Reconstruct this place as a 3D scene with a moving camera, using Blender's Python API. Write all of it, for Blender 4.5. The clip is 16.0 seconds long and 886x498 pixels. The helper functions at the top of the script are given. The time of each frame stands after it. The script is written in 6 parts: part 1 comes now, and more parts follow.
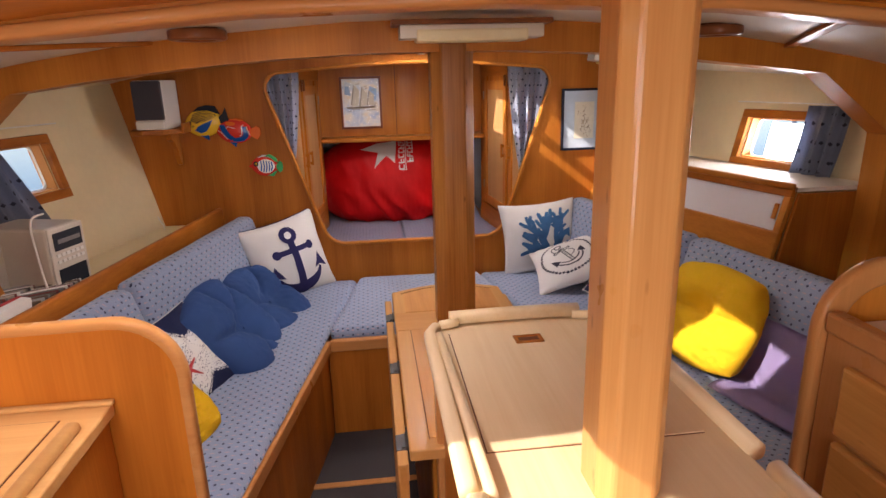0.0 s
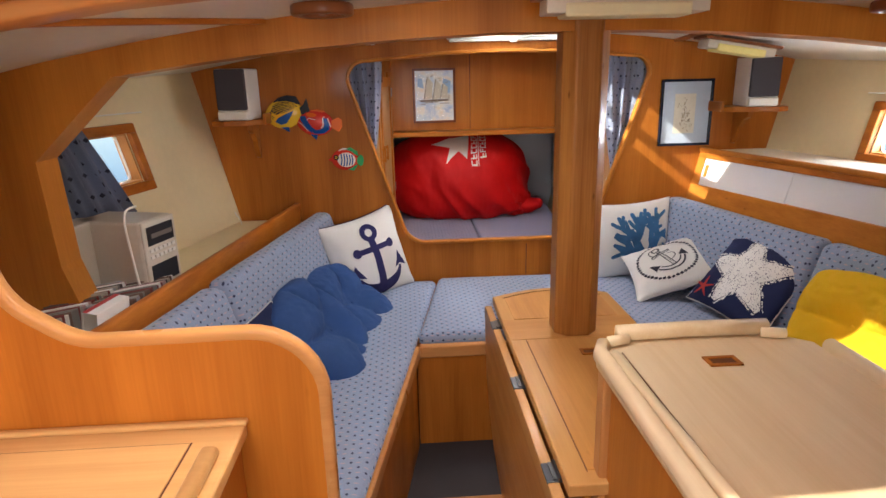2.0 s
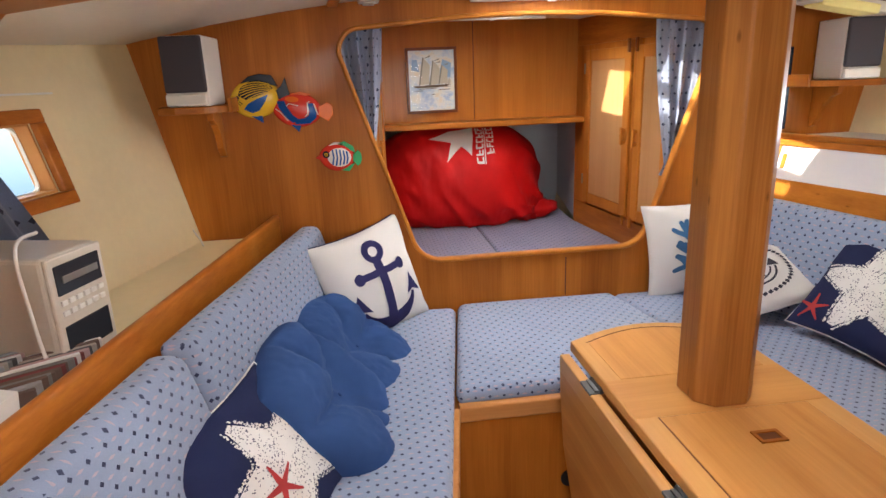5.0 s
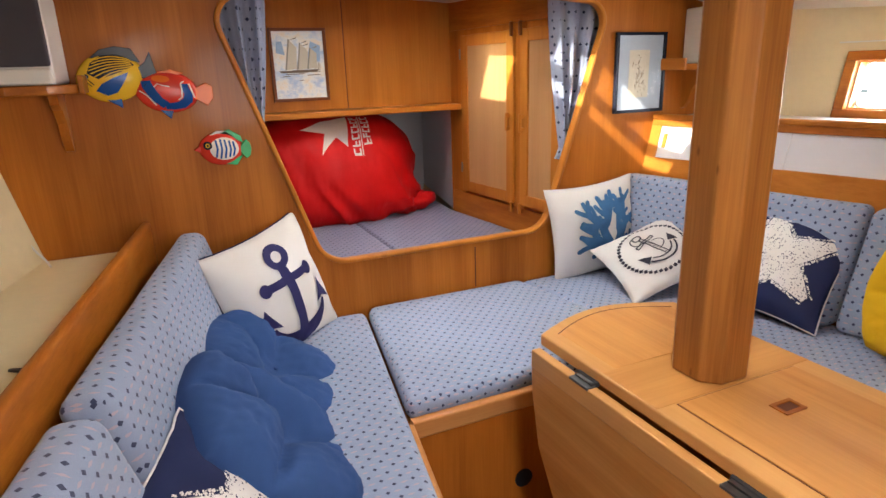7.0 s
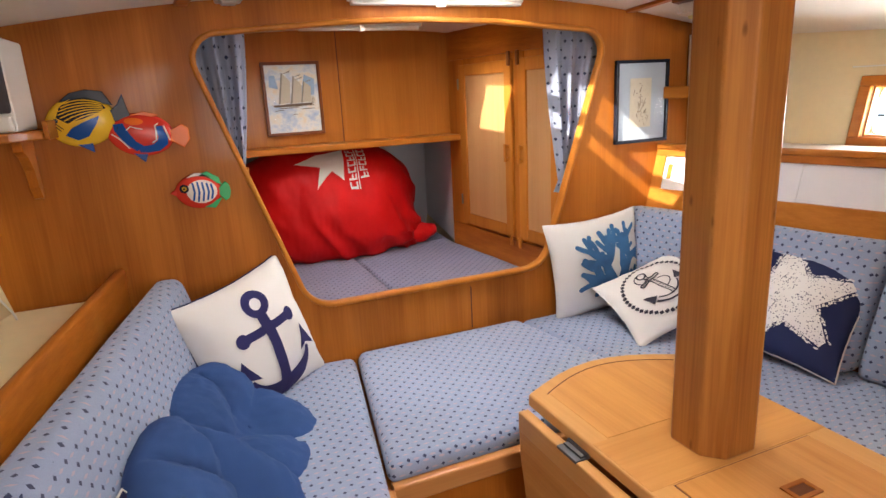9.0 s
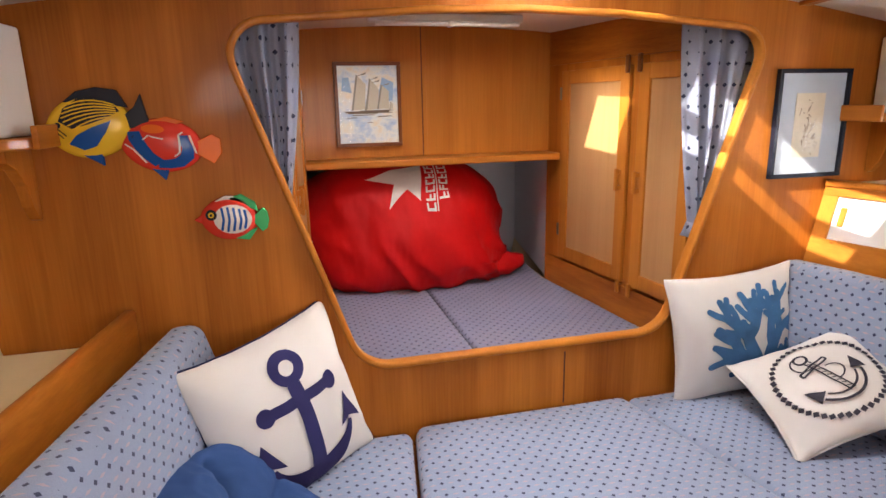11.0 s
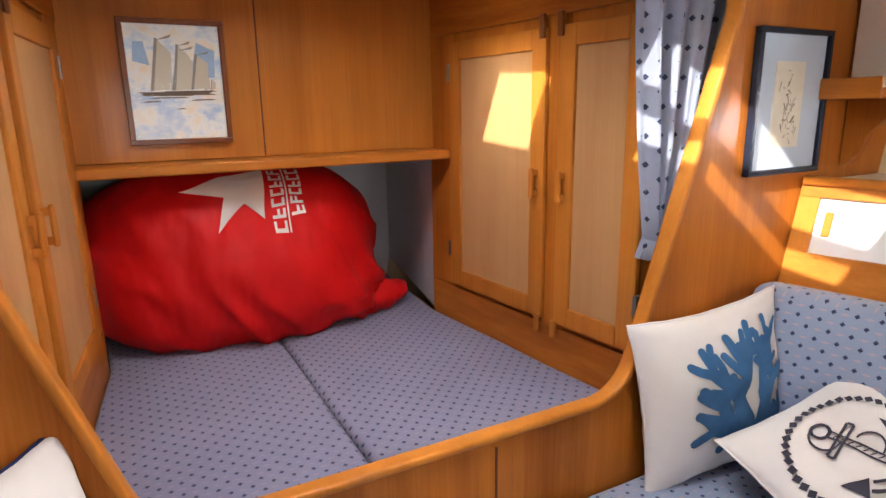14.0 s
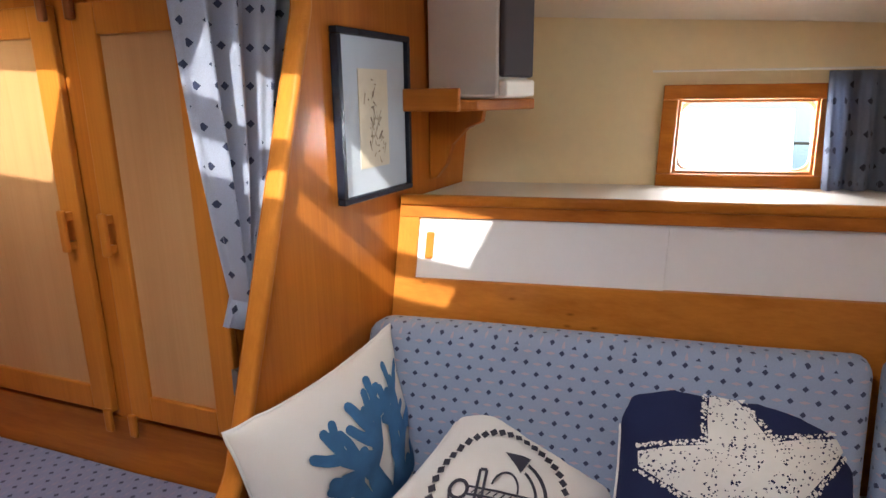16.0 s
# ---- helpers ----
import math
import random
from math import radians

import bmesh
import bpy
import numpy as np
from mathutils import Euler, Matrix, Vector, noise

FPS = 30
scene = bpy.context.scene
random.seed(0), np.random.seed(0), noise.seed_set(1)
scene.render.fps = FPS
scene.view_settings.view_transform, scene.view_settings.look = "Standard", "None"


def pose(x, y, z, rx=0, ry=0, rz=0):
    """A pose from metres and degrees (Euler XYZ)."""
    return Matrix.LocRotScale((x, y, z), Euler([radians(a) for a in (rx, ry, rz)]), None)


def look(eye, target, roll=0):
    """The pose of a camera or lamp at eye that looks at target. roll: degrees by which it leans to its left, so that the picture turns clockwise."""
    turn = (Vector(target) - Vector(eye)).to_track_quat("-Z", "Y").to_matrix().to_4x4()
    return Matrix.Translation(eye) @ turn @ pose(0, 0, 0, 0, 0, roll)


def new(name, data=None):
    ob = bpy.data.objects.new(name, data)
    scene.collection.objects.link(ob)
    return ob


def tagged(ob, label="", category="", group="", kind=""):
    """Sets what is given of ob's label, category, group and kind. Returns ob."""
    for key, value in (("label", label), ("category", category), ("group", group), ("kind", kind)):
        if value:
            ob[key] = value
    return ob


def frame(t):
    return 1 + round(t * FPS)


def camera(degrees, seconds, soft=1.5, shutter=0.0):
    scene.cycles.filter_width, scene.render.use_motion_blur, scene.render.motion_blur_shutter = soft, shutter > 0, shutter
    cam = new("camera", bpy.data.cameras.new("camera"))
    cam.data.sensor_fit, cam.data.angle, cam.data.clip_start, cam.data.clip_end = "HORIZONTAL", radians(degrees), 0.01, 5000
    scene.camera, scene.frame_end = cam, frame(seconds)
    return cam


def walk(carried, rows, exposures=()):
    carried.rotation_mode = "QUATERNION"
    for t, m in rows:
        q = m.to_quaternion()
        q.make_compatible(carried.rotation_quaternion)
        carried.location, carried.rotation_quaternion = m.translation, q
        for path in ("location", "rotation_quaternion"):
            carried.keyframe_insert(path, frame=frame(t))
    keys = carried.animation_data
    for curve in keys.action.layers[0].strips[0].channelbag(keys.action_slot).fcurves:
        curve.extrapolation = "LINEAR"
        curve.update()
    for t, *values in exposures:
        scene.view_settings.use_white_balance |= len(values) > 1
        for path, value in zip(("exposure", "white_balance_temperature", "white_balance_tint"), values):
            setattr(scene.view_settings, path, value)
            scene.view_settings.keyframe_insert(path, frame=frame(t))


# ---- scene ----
cam = camera(72.9, 16.0, soft=1.5)
PATH = [
    (0, (0.252, 0.309, 1.5), (0.461, 2.22, 0.948), -2.5),
    (0.5, (0.165, 0.373, 1.479), (0.246, 2.293, 0.928), -2.4),
    (1, (0.097, 0.418, 1.48), (0.182, 2.339, 0.93), -2.3),
    (1.5, (0.043, 0.438, 1.481), (0.141, 2.359, 0.93), -2.3),
    (2, (0.023, 0.493, 1.471), (0.121, 2.413, 0.919), -2.4),
    (2.5, (0.016, 0.593, 1.463), (0.115, 2.512, 0.908), -2.5),
    (3, (-0.014, 0.69, 1.44), (0.098, 2.608, 0.886), -2.4),
    (3.5, (-0.058, 0.797, 1.418), (0.037, 2.718, 0.871), -2.4),
    (3.7, (-0.071, 0.844, 1.408), (0.018, 2.765, 0.861), -2.3),
    (5.8, (-0.302, 1.237, 1.366), (0.13, 3.108, 0.807), -3.0),
    (6, (-0.343, 1.261, 1.362), (0.149, 3.115, 0.799), -2.7),
    (6.5, (-0.4, 1.328, 1.341), (0.265, 3.123, 0.764), -2.8),
    (7, (-0.413, 1.369, 1.33), (0.364, 3.116, 0.744), -2.8),
    (7.5, (-0.41, 1.373, 1.331), (0.405, 3.112, 0.77), -2.9),
    (8, (-0.393, 1.383, 1.332), (0.434, 3.134, 0.831), -3.0),
    (8.2, (-0.376, 1.393, 1.337), (0.434, 3.15, 0.829), -3.3),
    (10.3, (-0.186, 1.674, 1.376), (0.415, 3.518, 0.887), -2.2),
    (10.5, (-0.181, 1.741, 1.366), (0.382, 3.597, 0.879), -2.0),
    (11, (-0.133, 1.857, 1.367), (0.346, 3.739, 0.886), -2.1),
    (11.5, (-0.106, 1.945, 1.338), (0.361, 3.83, 0.861), -2.1),
    (12, (-0.089, 2.029, 1.331), (0.376, 3.915, 0.854), -2.3),
    (12.5, (-0.064, 2.15, 1.34), (0.411, 4.033, 0.863), -2.2),
    (13, (-0.01, 2.255, 1.323), (0.598, 4.1, 0.845), -2.2),
    (13.5, (0.022, 2.371, 1.317), (0.778, 4.16, 0.837), -2.0),
    (14, (0.04, 2.463, 1.291), (0.944, 4.181, 0.812), -1.8),
    (14.5, (0.075, 2.546, 1.307), (1.191, 4.126, 0.799), -1.9),
    (15, (0.125, 2.588, 1.31), (1.469, 3.978, 0.796), -1.9),
    (15.5, (0.219, 2.621, 1.325), (1.759, 3.785, 0.8), -1.7),
    (16, (0.339, 2.658, 1.32), (2.067, 3.515, 0.791), -1.1),
]
LEVEL = pose(0.456, 0, 0.8, 0, -1.0, 0) @ pose(-0.456, 0, -0.8)
walk(cam, [(t, LEVEL @ look(eye, target, roll)) for t, eye, target, roll in PATH], [(0, 0.78, 6550, 19), (0.8, 0.82, 6250, 11), (3.5, 1.12, 6200, 9), (7, 1.36, 6300, 8), (11, 1.34, 6500, 13), (14, 1.25, 6250, 11), (15, 1.25, 6200, 9), (16, 0.72, 6150, 9)])

# ---- light ----
SUN_DIR = Vector((1.0, 0.33, -0.78)).normalized()
world = bpy.data.worlds.new("sky")
scene.world = world
world.use_nodes = True
wn = world.node_tree.nodes
sky = wn.new("ShaderNodeTexSky")
sky.sky_type = "NISHITA"
sky.sun_disc = False
sky.sun_elevation = math.asin(-SUN_DIR.z)
sky.sun_rotation = math.atan2(-SUN_DIR.x, -SUN_DIR.y)
wn["Background"].inputs["Strength"].default_value = 0.15
world.node_tree.links.new(sky.outputs[0], wn["Background"].inputs["Color"])

sun = new("sun", bpy.data.lights.new("sun", "SUN"))
sun.data.energy, sun.data.angle, sun.data.color = 5.0, radians(0.6), (1.0, 0.91, 0.77)
sun.matrix_world = look((0, 0, 6), Vector((0, 0, 6)) + SUN_DIR)


def sky_lamp(name, place, target, width, height, watts, color=(1.0, 0.97, 0.92)):
    """Daylight that comes in through an opening."""
    lamp = new(name, bpy.data.lights.new(name, "AREA"))
    lamp.data.shape, lamp.data.size, lamp.data.size_y, lamp.data.energy, lamp.data.color = "RECTANGLE", width, height, watts, color
    lamp.matrix_world = look(place, target)
    return lamp


CX = 0.45
WARM = (1.0, 0.93, 0.88)
sky_lamp("companionway_daylight", (-0.41, -0.05, 1.74), (-0.1, 0.7, 0.5), 0.38, 1.5, 13, WARM)
sky_lamp("companion_door_daylight", (0.40, -1.27, 1.22), (-0.2, 1.0, 1.42), 1.0, 0.75, 13.0, WARM)
sky_lamp("saloon_hatch_daylight", (0.525, 3.02, 1.74), (0.15, 2.45, 0.6), 0.32, 0.36, 4.8, WARM)
# fill light under the unseen, added aft hatch, aimed at the port settee
sky_lamp("added_hatch_fill", (-0.02, 1.53, 1.74), (-0.62, 1.95, 0.7), 0.40, 0.28, 3.6, WARM)
sky_lamp("starboard_window_daylight", (2.02, 2.675, 1.20), (1.02, 2.435, 1.415), 0.27, 0.15, 2.4, (0.95, 0.97, 1.0))
sky_lamp("fore_hatch_daylight", (0.485, 3.70, 1.74), (0.45, 4.5, 0.7), 0.30, 0.22, 1.9, WARM)


# ---- materials ----
def mat(name):
    m = bpy.data.materials.new(name)
    m.use_nodes = True
    nt = m.node_tree
    return m, nt, nt.nodes["Principled BSDF"]


def op(nt, kind, a, b=None, c=None):
    n = nt.nodes.new("ShaderNodeMath")
    n.operation = kind
    for i, v in enumerate((a, b, c)):
        if v is None:
            continue
        if isinstance(v, (int, float)):
            n.inputs[i].default_value = v
        else:
            nt.links.new(v, n.inputs[i])
    return n.outputs[0]


def ramp(nt, fac, stops):
    n = nt.nodes.new("ShaderNodeValToRGB")
    nt.links.new(fac, n.inputs[0])
    el = n.color_ramp.elements
    while len(el) < len(stops):
        el.new(0.5)
    for e, (p, c) in zip(el, stops):
        e.position, e.color = p, (*c, 1)
    return n.outputs[0]


def mixc(nt, fac, a, b):
    n = nt.nodes.new("ShaderNodeMix")
    n.data_type = "RGBA"
    for i, v in ((0, fac), (6, a), (7, b)):
        if isinstance(v, (int, float)):
            n.inputs[i].default_value = v
        elif isinstance(v, tuple):
            n.inputs[i].default_value = (*v, 1)
        else:
            nt.links.new(v, n.inputs[i])
    return n.outputs[2]


def where(nt):
    return nt.nodes.new("ShaderNodeNewGeometry").outputs["Position"]


def noise_tex(nt, vec, scale, detail=4, rough=0.55):
    n = nt.nodes.new("ShaderNodeTexNoise")
    nt.links.new(vec, n.inputs["Vector"])
    n.inputs["Scale"].default_value, n.inputs["Detail"].default_value, n.inputs["Roughness"].default_value = scale, detail, rough
    return n.outputs[0]


def scaled(nt, vec, s):
    n = nt.nodes.new("ShaderNodeMapping")
    nt.links.new(vec, n.inputs[0])
    n.inputs["Scale"].default_value = s
    return n.outputs[0]


def bump(nt, bsdf, height, strength=0.1, distance=0.002):
    b = nt.nodes.new("ShaderNodeBump")
    b.inputs["Strength"].default_value, b.inputs["Distance"].default_value = strength, distance
    nt.links.new(height, b.inputs["Height"])
    nt.links.new(b.outputs[0], bsdf.inputs["Normal"])


def wood(name, light, dark, axis, rough=0.40, plank=0.0, coat=0.10, contrast=0.75, knots=0.0):
    """Varnished wood with its grain along one axis; plank: width of the veneer leaves."""
    m, nt, bsdf = mat(name)
    pos = where(nt)
    stretch = {"x": (1.2, 22, 22), "y": (22, 1.2, 22), "z": (8, 8, 0.55)}[axis]
    fine = {"x": (5, 190, 190), "y": (190, 5, 190), "z": (190, 190, 5)}[axis]
    broad = noise_tex(nt, scaled(nt, pos, stretch), 1.0, 5, 0.6)
    grain = noise_tex(nt, scaled(nt, pos, fine), 1.0, 3, 0.6)
    blotch = noise_tex(nt, pos, 1.7, 2)
    v = op(nt, "ADD", op(nt, "MULTIPLY", broad, 0.62), op(nt, "MULTIPLY", grain, 0.2))
    v = op(nt, "ADD", v, op(nt, "MULTIPLY", blotch, 0.2))
    if plank:
        sep = nt.nodes.new("ShaderNodeSeparateXYZ")
        nt.links.new(pos, sep.inputs[0])
        across = {"x": "Y", "y": "X", "z": "X"}[axis]
        cell = op(nt, "FLOOR", op(nt, "DIVIDE", sep.outputs[across], plank))
        wn_ = nt.nodes.new("ShaderNodeTexWhiteNoise")
        wn_.noise_dimensions = "1D"
        nt.links.new(cell, wn_.inputs["W"])
        v = op(nt, "ADD", v, op(nt, "MULTIPLY", op(nt, "SUBTRACT", wn_.outputs[0], 0.5), 0.07))
    mid = tuple((a + b) / 2 for a, b in zip(light, dark))
    w = 0.17 / contrast
    col = ramp(nt, v, [(0.51 - w, dark), (0.51, mid), (0.51 + w, light)])
    if knots:
        vo = nt.nodes.new("ShaderNodeTexVoronoi")
        warp = nt.nodes.new("ShaderNodeVectorMath")
        warp.operation = "ADD"
        nt.links.new(scaled(nt, pos, {"x": (2, 6, 6), "y": (6, 2, 6), "z": (6, 6, 2)}[axis]), warp.inputs[0])
        nt.links.new(scaled(nt, pos, (0.1, 0.1, 0.1)), warp.inputs[1])
        nt.links.new(warp.outputs[0], vo.inputs["Vector"])
        ring = op(nt, "ADD", vo.outputs["Distance"], op(nt, "MULTIPLY", op(nt, "SUBTRACT", noise_tex(nt, pos, 40, 2), 0.5), 0.10))
        spot = ramp(nt, ring, [(0.03, (1, 1, 1)), (0.13, (0, 0, 0))])
        col = mixc(nt, op(nt, "MULTIPLY", spot, knots), col, tuple(c * 0.35 for c in dark))
    nt.links.new(col, bsdf.inputs["Base Color"])
    r = op(nt, "ADD", op(nt, "MULTIPLY", noise_tex(nt, pos, 9, 3), 0.18), rough - 0.09)
    nt.links.new(r, bsdf.inputs["Roughness"])
    bsdf.inputs["Coat Weight"].default_value, bsdf.inputs["Coat Roughness"].default_value = coat, 0.09
    bsdf.inputs["Specular IOR Level"].default_value = 0.14
    bump(nt, bsdf, grain, 0.12, 0.0015)
    return m


RED_L, RED_D = (0.58, 0.200, 0.025), (0.23, 0.060, 0.006)
MID_L, MID_D = (0.63, 0.245, 0.036), (0.32, 0.100, 0.012)
PALE_L, PALE_D = (0.84, 0.68, 0.44), (0.72, 0.53, 0.30)
teak_z = wood("teak_vertical", RED_L, RED_D, "z", plank=0.16, contrast=0.85)
teak_x = wood("teak_across", RED_L, RED_D, "x")
teak_y = wood("teak_along", RED_L, RED_D, "y")
honey_z = wood("honey_vertical", MID_L, MID_D, "z", plank=0.2)
honey_x = wood("honey_across", MID_L, MID_D, "x", plank=0.12)
table_y = wood("table_wood", (0.69, 0.345, 0.100), (0.44, 0.18, 0.040), "y", 0.36, plank=0.14, contrast=0.8, knots=0.12)
table_edge = wood("table_edge_wood", (0.68, 0.37, 0.125), (0.50, 0.235, 0.065), "y", 0.36, contrast=0.7)
honey_y = wood("honey_along", MID_L, MID_D, "y", plank=0.12)
panel_z = wood("door_panel_wood", (0.58, 0.335, 0.15), (0.40, 0.20, 0.075), "z", 0.42, coat=0.1)
pale_y = wood("pale_ash_along", PALE_L, PALE_D, "y", 0.35, plank=0.11, contrast=0.9)
pale_x = wood("pale_ash_across", PALE_L, PALE_D, "x", 0.35)
trim_wood = wood("light_trim_wood", (0.62, 0.30, 0.10), (0.42, 0.17, 0.05), "z", 0.3)
trim_x = wood("light_trim_across", (0.62, 0.30, 0.10), (0.42, 0.17, 0.05), "x", 0.3)
dark_wood = wood("dark_frame_wood", (0.28, 0.10, 0.035), (0.13, 0.04, 0.014), "z", 0.3)


def painted(name, color, rough=0.5, grain=0.06, scale=60.0, metal=0.0, stain=0.12):
    m, nt, bsdf = mat(name)
    pos = where(nt)
    n1, n2 = noise_tex(nt, pos, 2.3, 4), noise_tex(nt, pos, scale, 3)
    v = op(nt, "ADD", op(nt, "MULTIPLY", n1, 0.7), op(nt, "MULTIPLY", n2, 0.3))
    col = ramp(nt, v, [(0.3, tuple(c * (1 - stain) for c in color)), (0.7, color)])
    nt.links.new(col, bsdf.inputs["Base Color"])
    bsdf.inputs["Roughness"].default_value, bsdf.inputs["Metallic"].default_value = rough, metal
    bsdf.inputs["Specular IOR Level"].default_value = 0.5 if metal else 0.28
    if grain:
        bump(nt, bsdf, n2, grain, 0.002)
    return m


cream = painted("cream_hull_lining", (0.84, 0.71, 0.44), 0.5, 0.08, 40)
ceiling_white = painted("white_headlining", (0.80, 0.75, 0.66), 0.55, 0.05, 50)
white_panel = painted("white_laminate", (0.80, 0.81, 0.84), 0.3, 0.02, 80, stain=0.05)
plastic_cream = painted("aged_cream_plastic", (0.66, 0.60, 0.50), 0.4, 0.03, 120)
plastic_white = painted("white_plastic", (0.82, 0.80, 0.74), 0.35, 0.02, 120, stain=0.06)
grey_cloth = painted("grey_speaker_cloth", (0.075, 0.068, 0.078), 0.9, 0.5, 900)
black = painted("black_plastic", (0.02, 0.02, 0.024), 0.35, 0.02, 90)
dark_glass = painted("smoked_window", (0.03, 0.035, 0.045), 0.12, 0, 90)
steel = painted("dull_steel", (0.30, 0.29, 0.27), 0.35, 0.03, 200, metal=0.9)
hinge_steel = painted("dark_hinge_steel", (0.11, 0.115, 0.12), 0.4, 0.03, 200, metal=0.8)
dark_recess = painted("dark_recess", (0.15, 0.05, 0.018), 0.6)
carpet = painted("grey_carpet", (0.065, 0.055, 0.056), 0.95, 0.9, 500, stain=0.35)
white_cotton = painted("off_white_cotton", (0.74, 0.72, 0.68), 0.9, 0.35, 700, stain=0.05)
navy = painted("navy_cotton", (0.016, 0.023, 0.080), 0.9, 0.35, 700)
navy_print = painted("navy_print", (0.028, 0.026, 0.11), 0.9, 0.3, 700)
charcoal_print = painted("charcoal_print", (0.05, 0.05, 0.07), 0.9, 0.3, 700)
coral_print = painted("watercolour_blue_print", (0.07, 0.21, 0.44), 0.9, 0.3, 22, stain=0.65)
red_print = painted("red_print", (0.45, 0.05, 0.05), 0.9, 0.3, 700)
yellow_cloth = painted("yellow_cotton", (0.72, 0.43, 0.008), 0.9, 0.3, 600)
blue_cloth = painted("denim_blue_cotton", (0.036, 0.088, 0.255), 0.9, 0.3, 600, stain=0.2)
lilac_cloth = painted("lilac_cotton", (0.42, 0.34, 0.60), 0.9, 0.3, 600)
white_paint = painted("white_paint", (0.8, 0.79, 0.75), 0.5, 0.02)
sea = painted("sea_water", (0.02, 0.07, 0.14), 0.12, 0.6, 3)
deck_white = painted("white_deck", (0.78, 0.78, 0.76), 0.5)
fish_red = painted("red_lacquer", (0.68, 0.045, 0.025), 0.25, 0.02)
fish_yellow = painted("yellow_lacquer", (0.80, 0.50, 0.03), 0.25, 0.02)
fish_blue = painted("blue_lacquer", (0.012, 0.085, 0.32), 0.25, 0.02)
fish_black = painted("black_lacquer", (0.02, 0.022, 0.03), 0.25, 0.02)
fish_orange = painted("orange_lacquer", (0.80, 0.16, 0.02), 0.25, 0.02)
fish_white = painted("cream_lacquer", (0.80, 0.74, 0.66), 0.25, 0.02)
fish_green = painted("green_lacquer", (0.05, 0.40, 0.13), 0.25, 0.02)
mount_blue = painted("pale_blue_card", (0.44, 0.50, 0.58), 0.7)
paper = painted("ivory_paper", (0.72, 0.66, 0.52), 0.8, stain=0.25)
ink = painted("sepia_ink", (0.16, 0.12, 0.085), 0.8)
black_frame = painted("black_frame", (0.012, 0.016, 0.03), 0.25, 0.02)


def bag_cloth():
    m, nt, bsdf = mat("red_nylon")
    pos = where(nt)
    n = noise_tex(nt, pos, 4, 5)
    nt.links.new(ramp(nt, n, [(0.3, (0.50, 0.005, 0.006)), (0.7, (0.70, 0.010, 0.010))]), bsdf.inputs["Base Color"])
    bsdf.inputs["Roughness"].default_value = 0.5
    bsdf.inputs["Specular IOR Level"].default_value = 0.2
    crease = noise_tex(nt, scaled(nt, pos, (1.6, 1, 0.8)), 6, 2, 0.45)
    bump(nt, bsdf, crease, 0.8, 0.03)
    return m


red_nylon = bag_cloth()


def watercolour():
    m, nt, bsdf = mat("watercolour_paper")
    pos = where(nt)
    n = noise_tex(nt, scaled(nt, pos, (7, 7, 10)), 1.4, 5, 0.7)
    nt.links.new(ramp(nt, n, [(0.38, (0.38, 0.50, 0.66)), (0.52, (0.72, 0.73, 0.70)), (0.64, (0.74, 0.62, 0.45))]), bsdf.inputs["Base Color"])
    bsdf.inputs["Roughness"].default_value = 0.8
    return m


art_sheet = watercolour()


def upholstery(name, base, dot, pitch=0.034, size=0.19, pink=0.35):
    """Woven blue cloth with staggered dark diamonds and faint pink dashes."""
    m, nt, bsdf = mat(name)
    geo = nt.nodes.new("ShaderNodeNewGeometry")
    p, n = nt.nodes.new("ShaderNodeSeparateXYZ"), nt.nodes.new("ShaderNodeSeparateXYZ")
    nt.links.new(geo.outputs["Position"], p.inputs[0])
    nt.links.new(geo.outputs["True Normal"], n.inputs[0])
    up = op(nt, "GREATER_THAN", op(nt, "ABSOLUTE", n.outputs[2]), 0.6)
    side = op(nt, "GREATER_THAN", op(nt, "ABSOLUTE", n.outputs[0]), op(nt, "ABSOLUTE", n.outputs[1]))

    def pick(f, a, b):
        return op(nt, "ADD", op(nt, "MULTIPLY", f, a), op(nt, "MULTIPLY", op(nt, "SUBTRACT", 1.0, f), b))

    u = pick(up, p.outputs[0], pick(side, p.outputs[1], p.outputs[0]))
    v = pick(up, p.outputs[1], p.outputs[2])

    def cells(du, dv, ru, rv):
        a = op(nt, "ABSOLUTE", op(nt, "SUBTRACT", op(nt, "FRACT", op(nt, "ADD", op(nt, "DIVIDE", u, pitch), du)), 0.5))
        b = op(nt, "ABSOLUTE", op(nt, "SUBTRACT", op(nt, "FRACT", op(nt, "ADD", op(nt, "DIVIDE", v, pitch), dv)), 0.5))
        return op(nt, "LESS_THAN", op(nt, "ADD", op(nt, "DIVIDE", a, ru), op(nt, "DIVIDE", b, rv)), 1.0)

    dots = op(nt, "MAXIMUM", cells(0.0, 0.0, size, size), cells(0.5, 0.5, size, size))
    dash = op(nt, "MAXIMUM", cells(0.5, 0.05, 0.22, 0.07), cells(0.02, 0.52, 0.22, 0.07))
    pos = geo.outputs["Position"]
    weave = noise_tex(nt, pos, 800, 2)
    fade = noise_tex(nt, pos, 3, 3)
    b1 = ramp(nt, op(nt, "ADD", op(nt, "MULTIPLY", weave, 0.6), op(nt, "MULTIPLY", fade, 0.4)), [(0.35, tuple(c * 0.82 for c in base)), (0.65, tuple(min(c * 1.1, 1) for c in base))])
    c1 = mixc(nt, op(nt, "MULTIPLY", dash, pink), b1, (0.56, 0.36, 0.35))
    nt.links.new(mixc(nt, dots, c1, dot), bsdf.inputs["Base Color"])
    bsdf.inputs["Roughness"].default_value = 0.9
    bsdf.inputs["Sheen Weight"].default_value = 0.2
    bump(nt, bsdf, weave, 0.4, 0.0015)
    return m


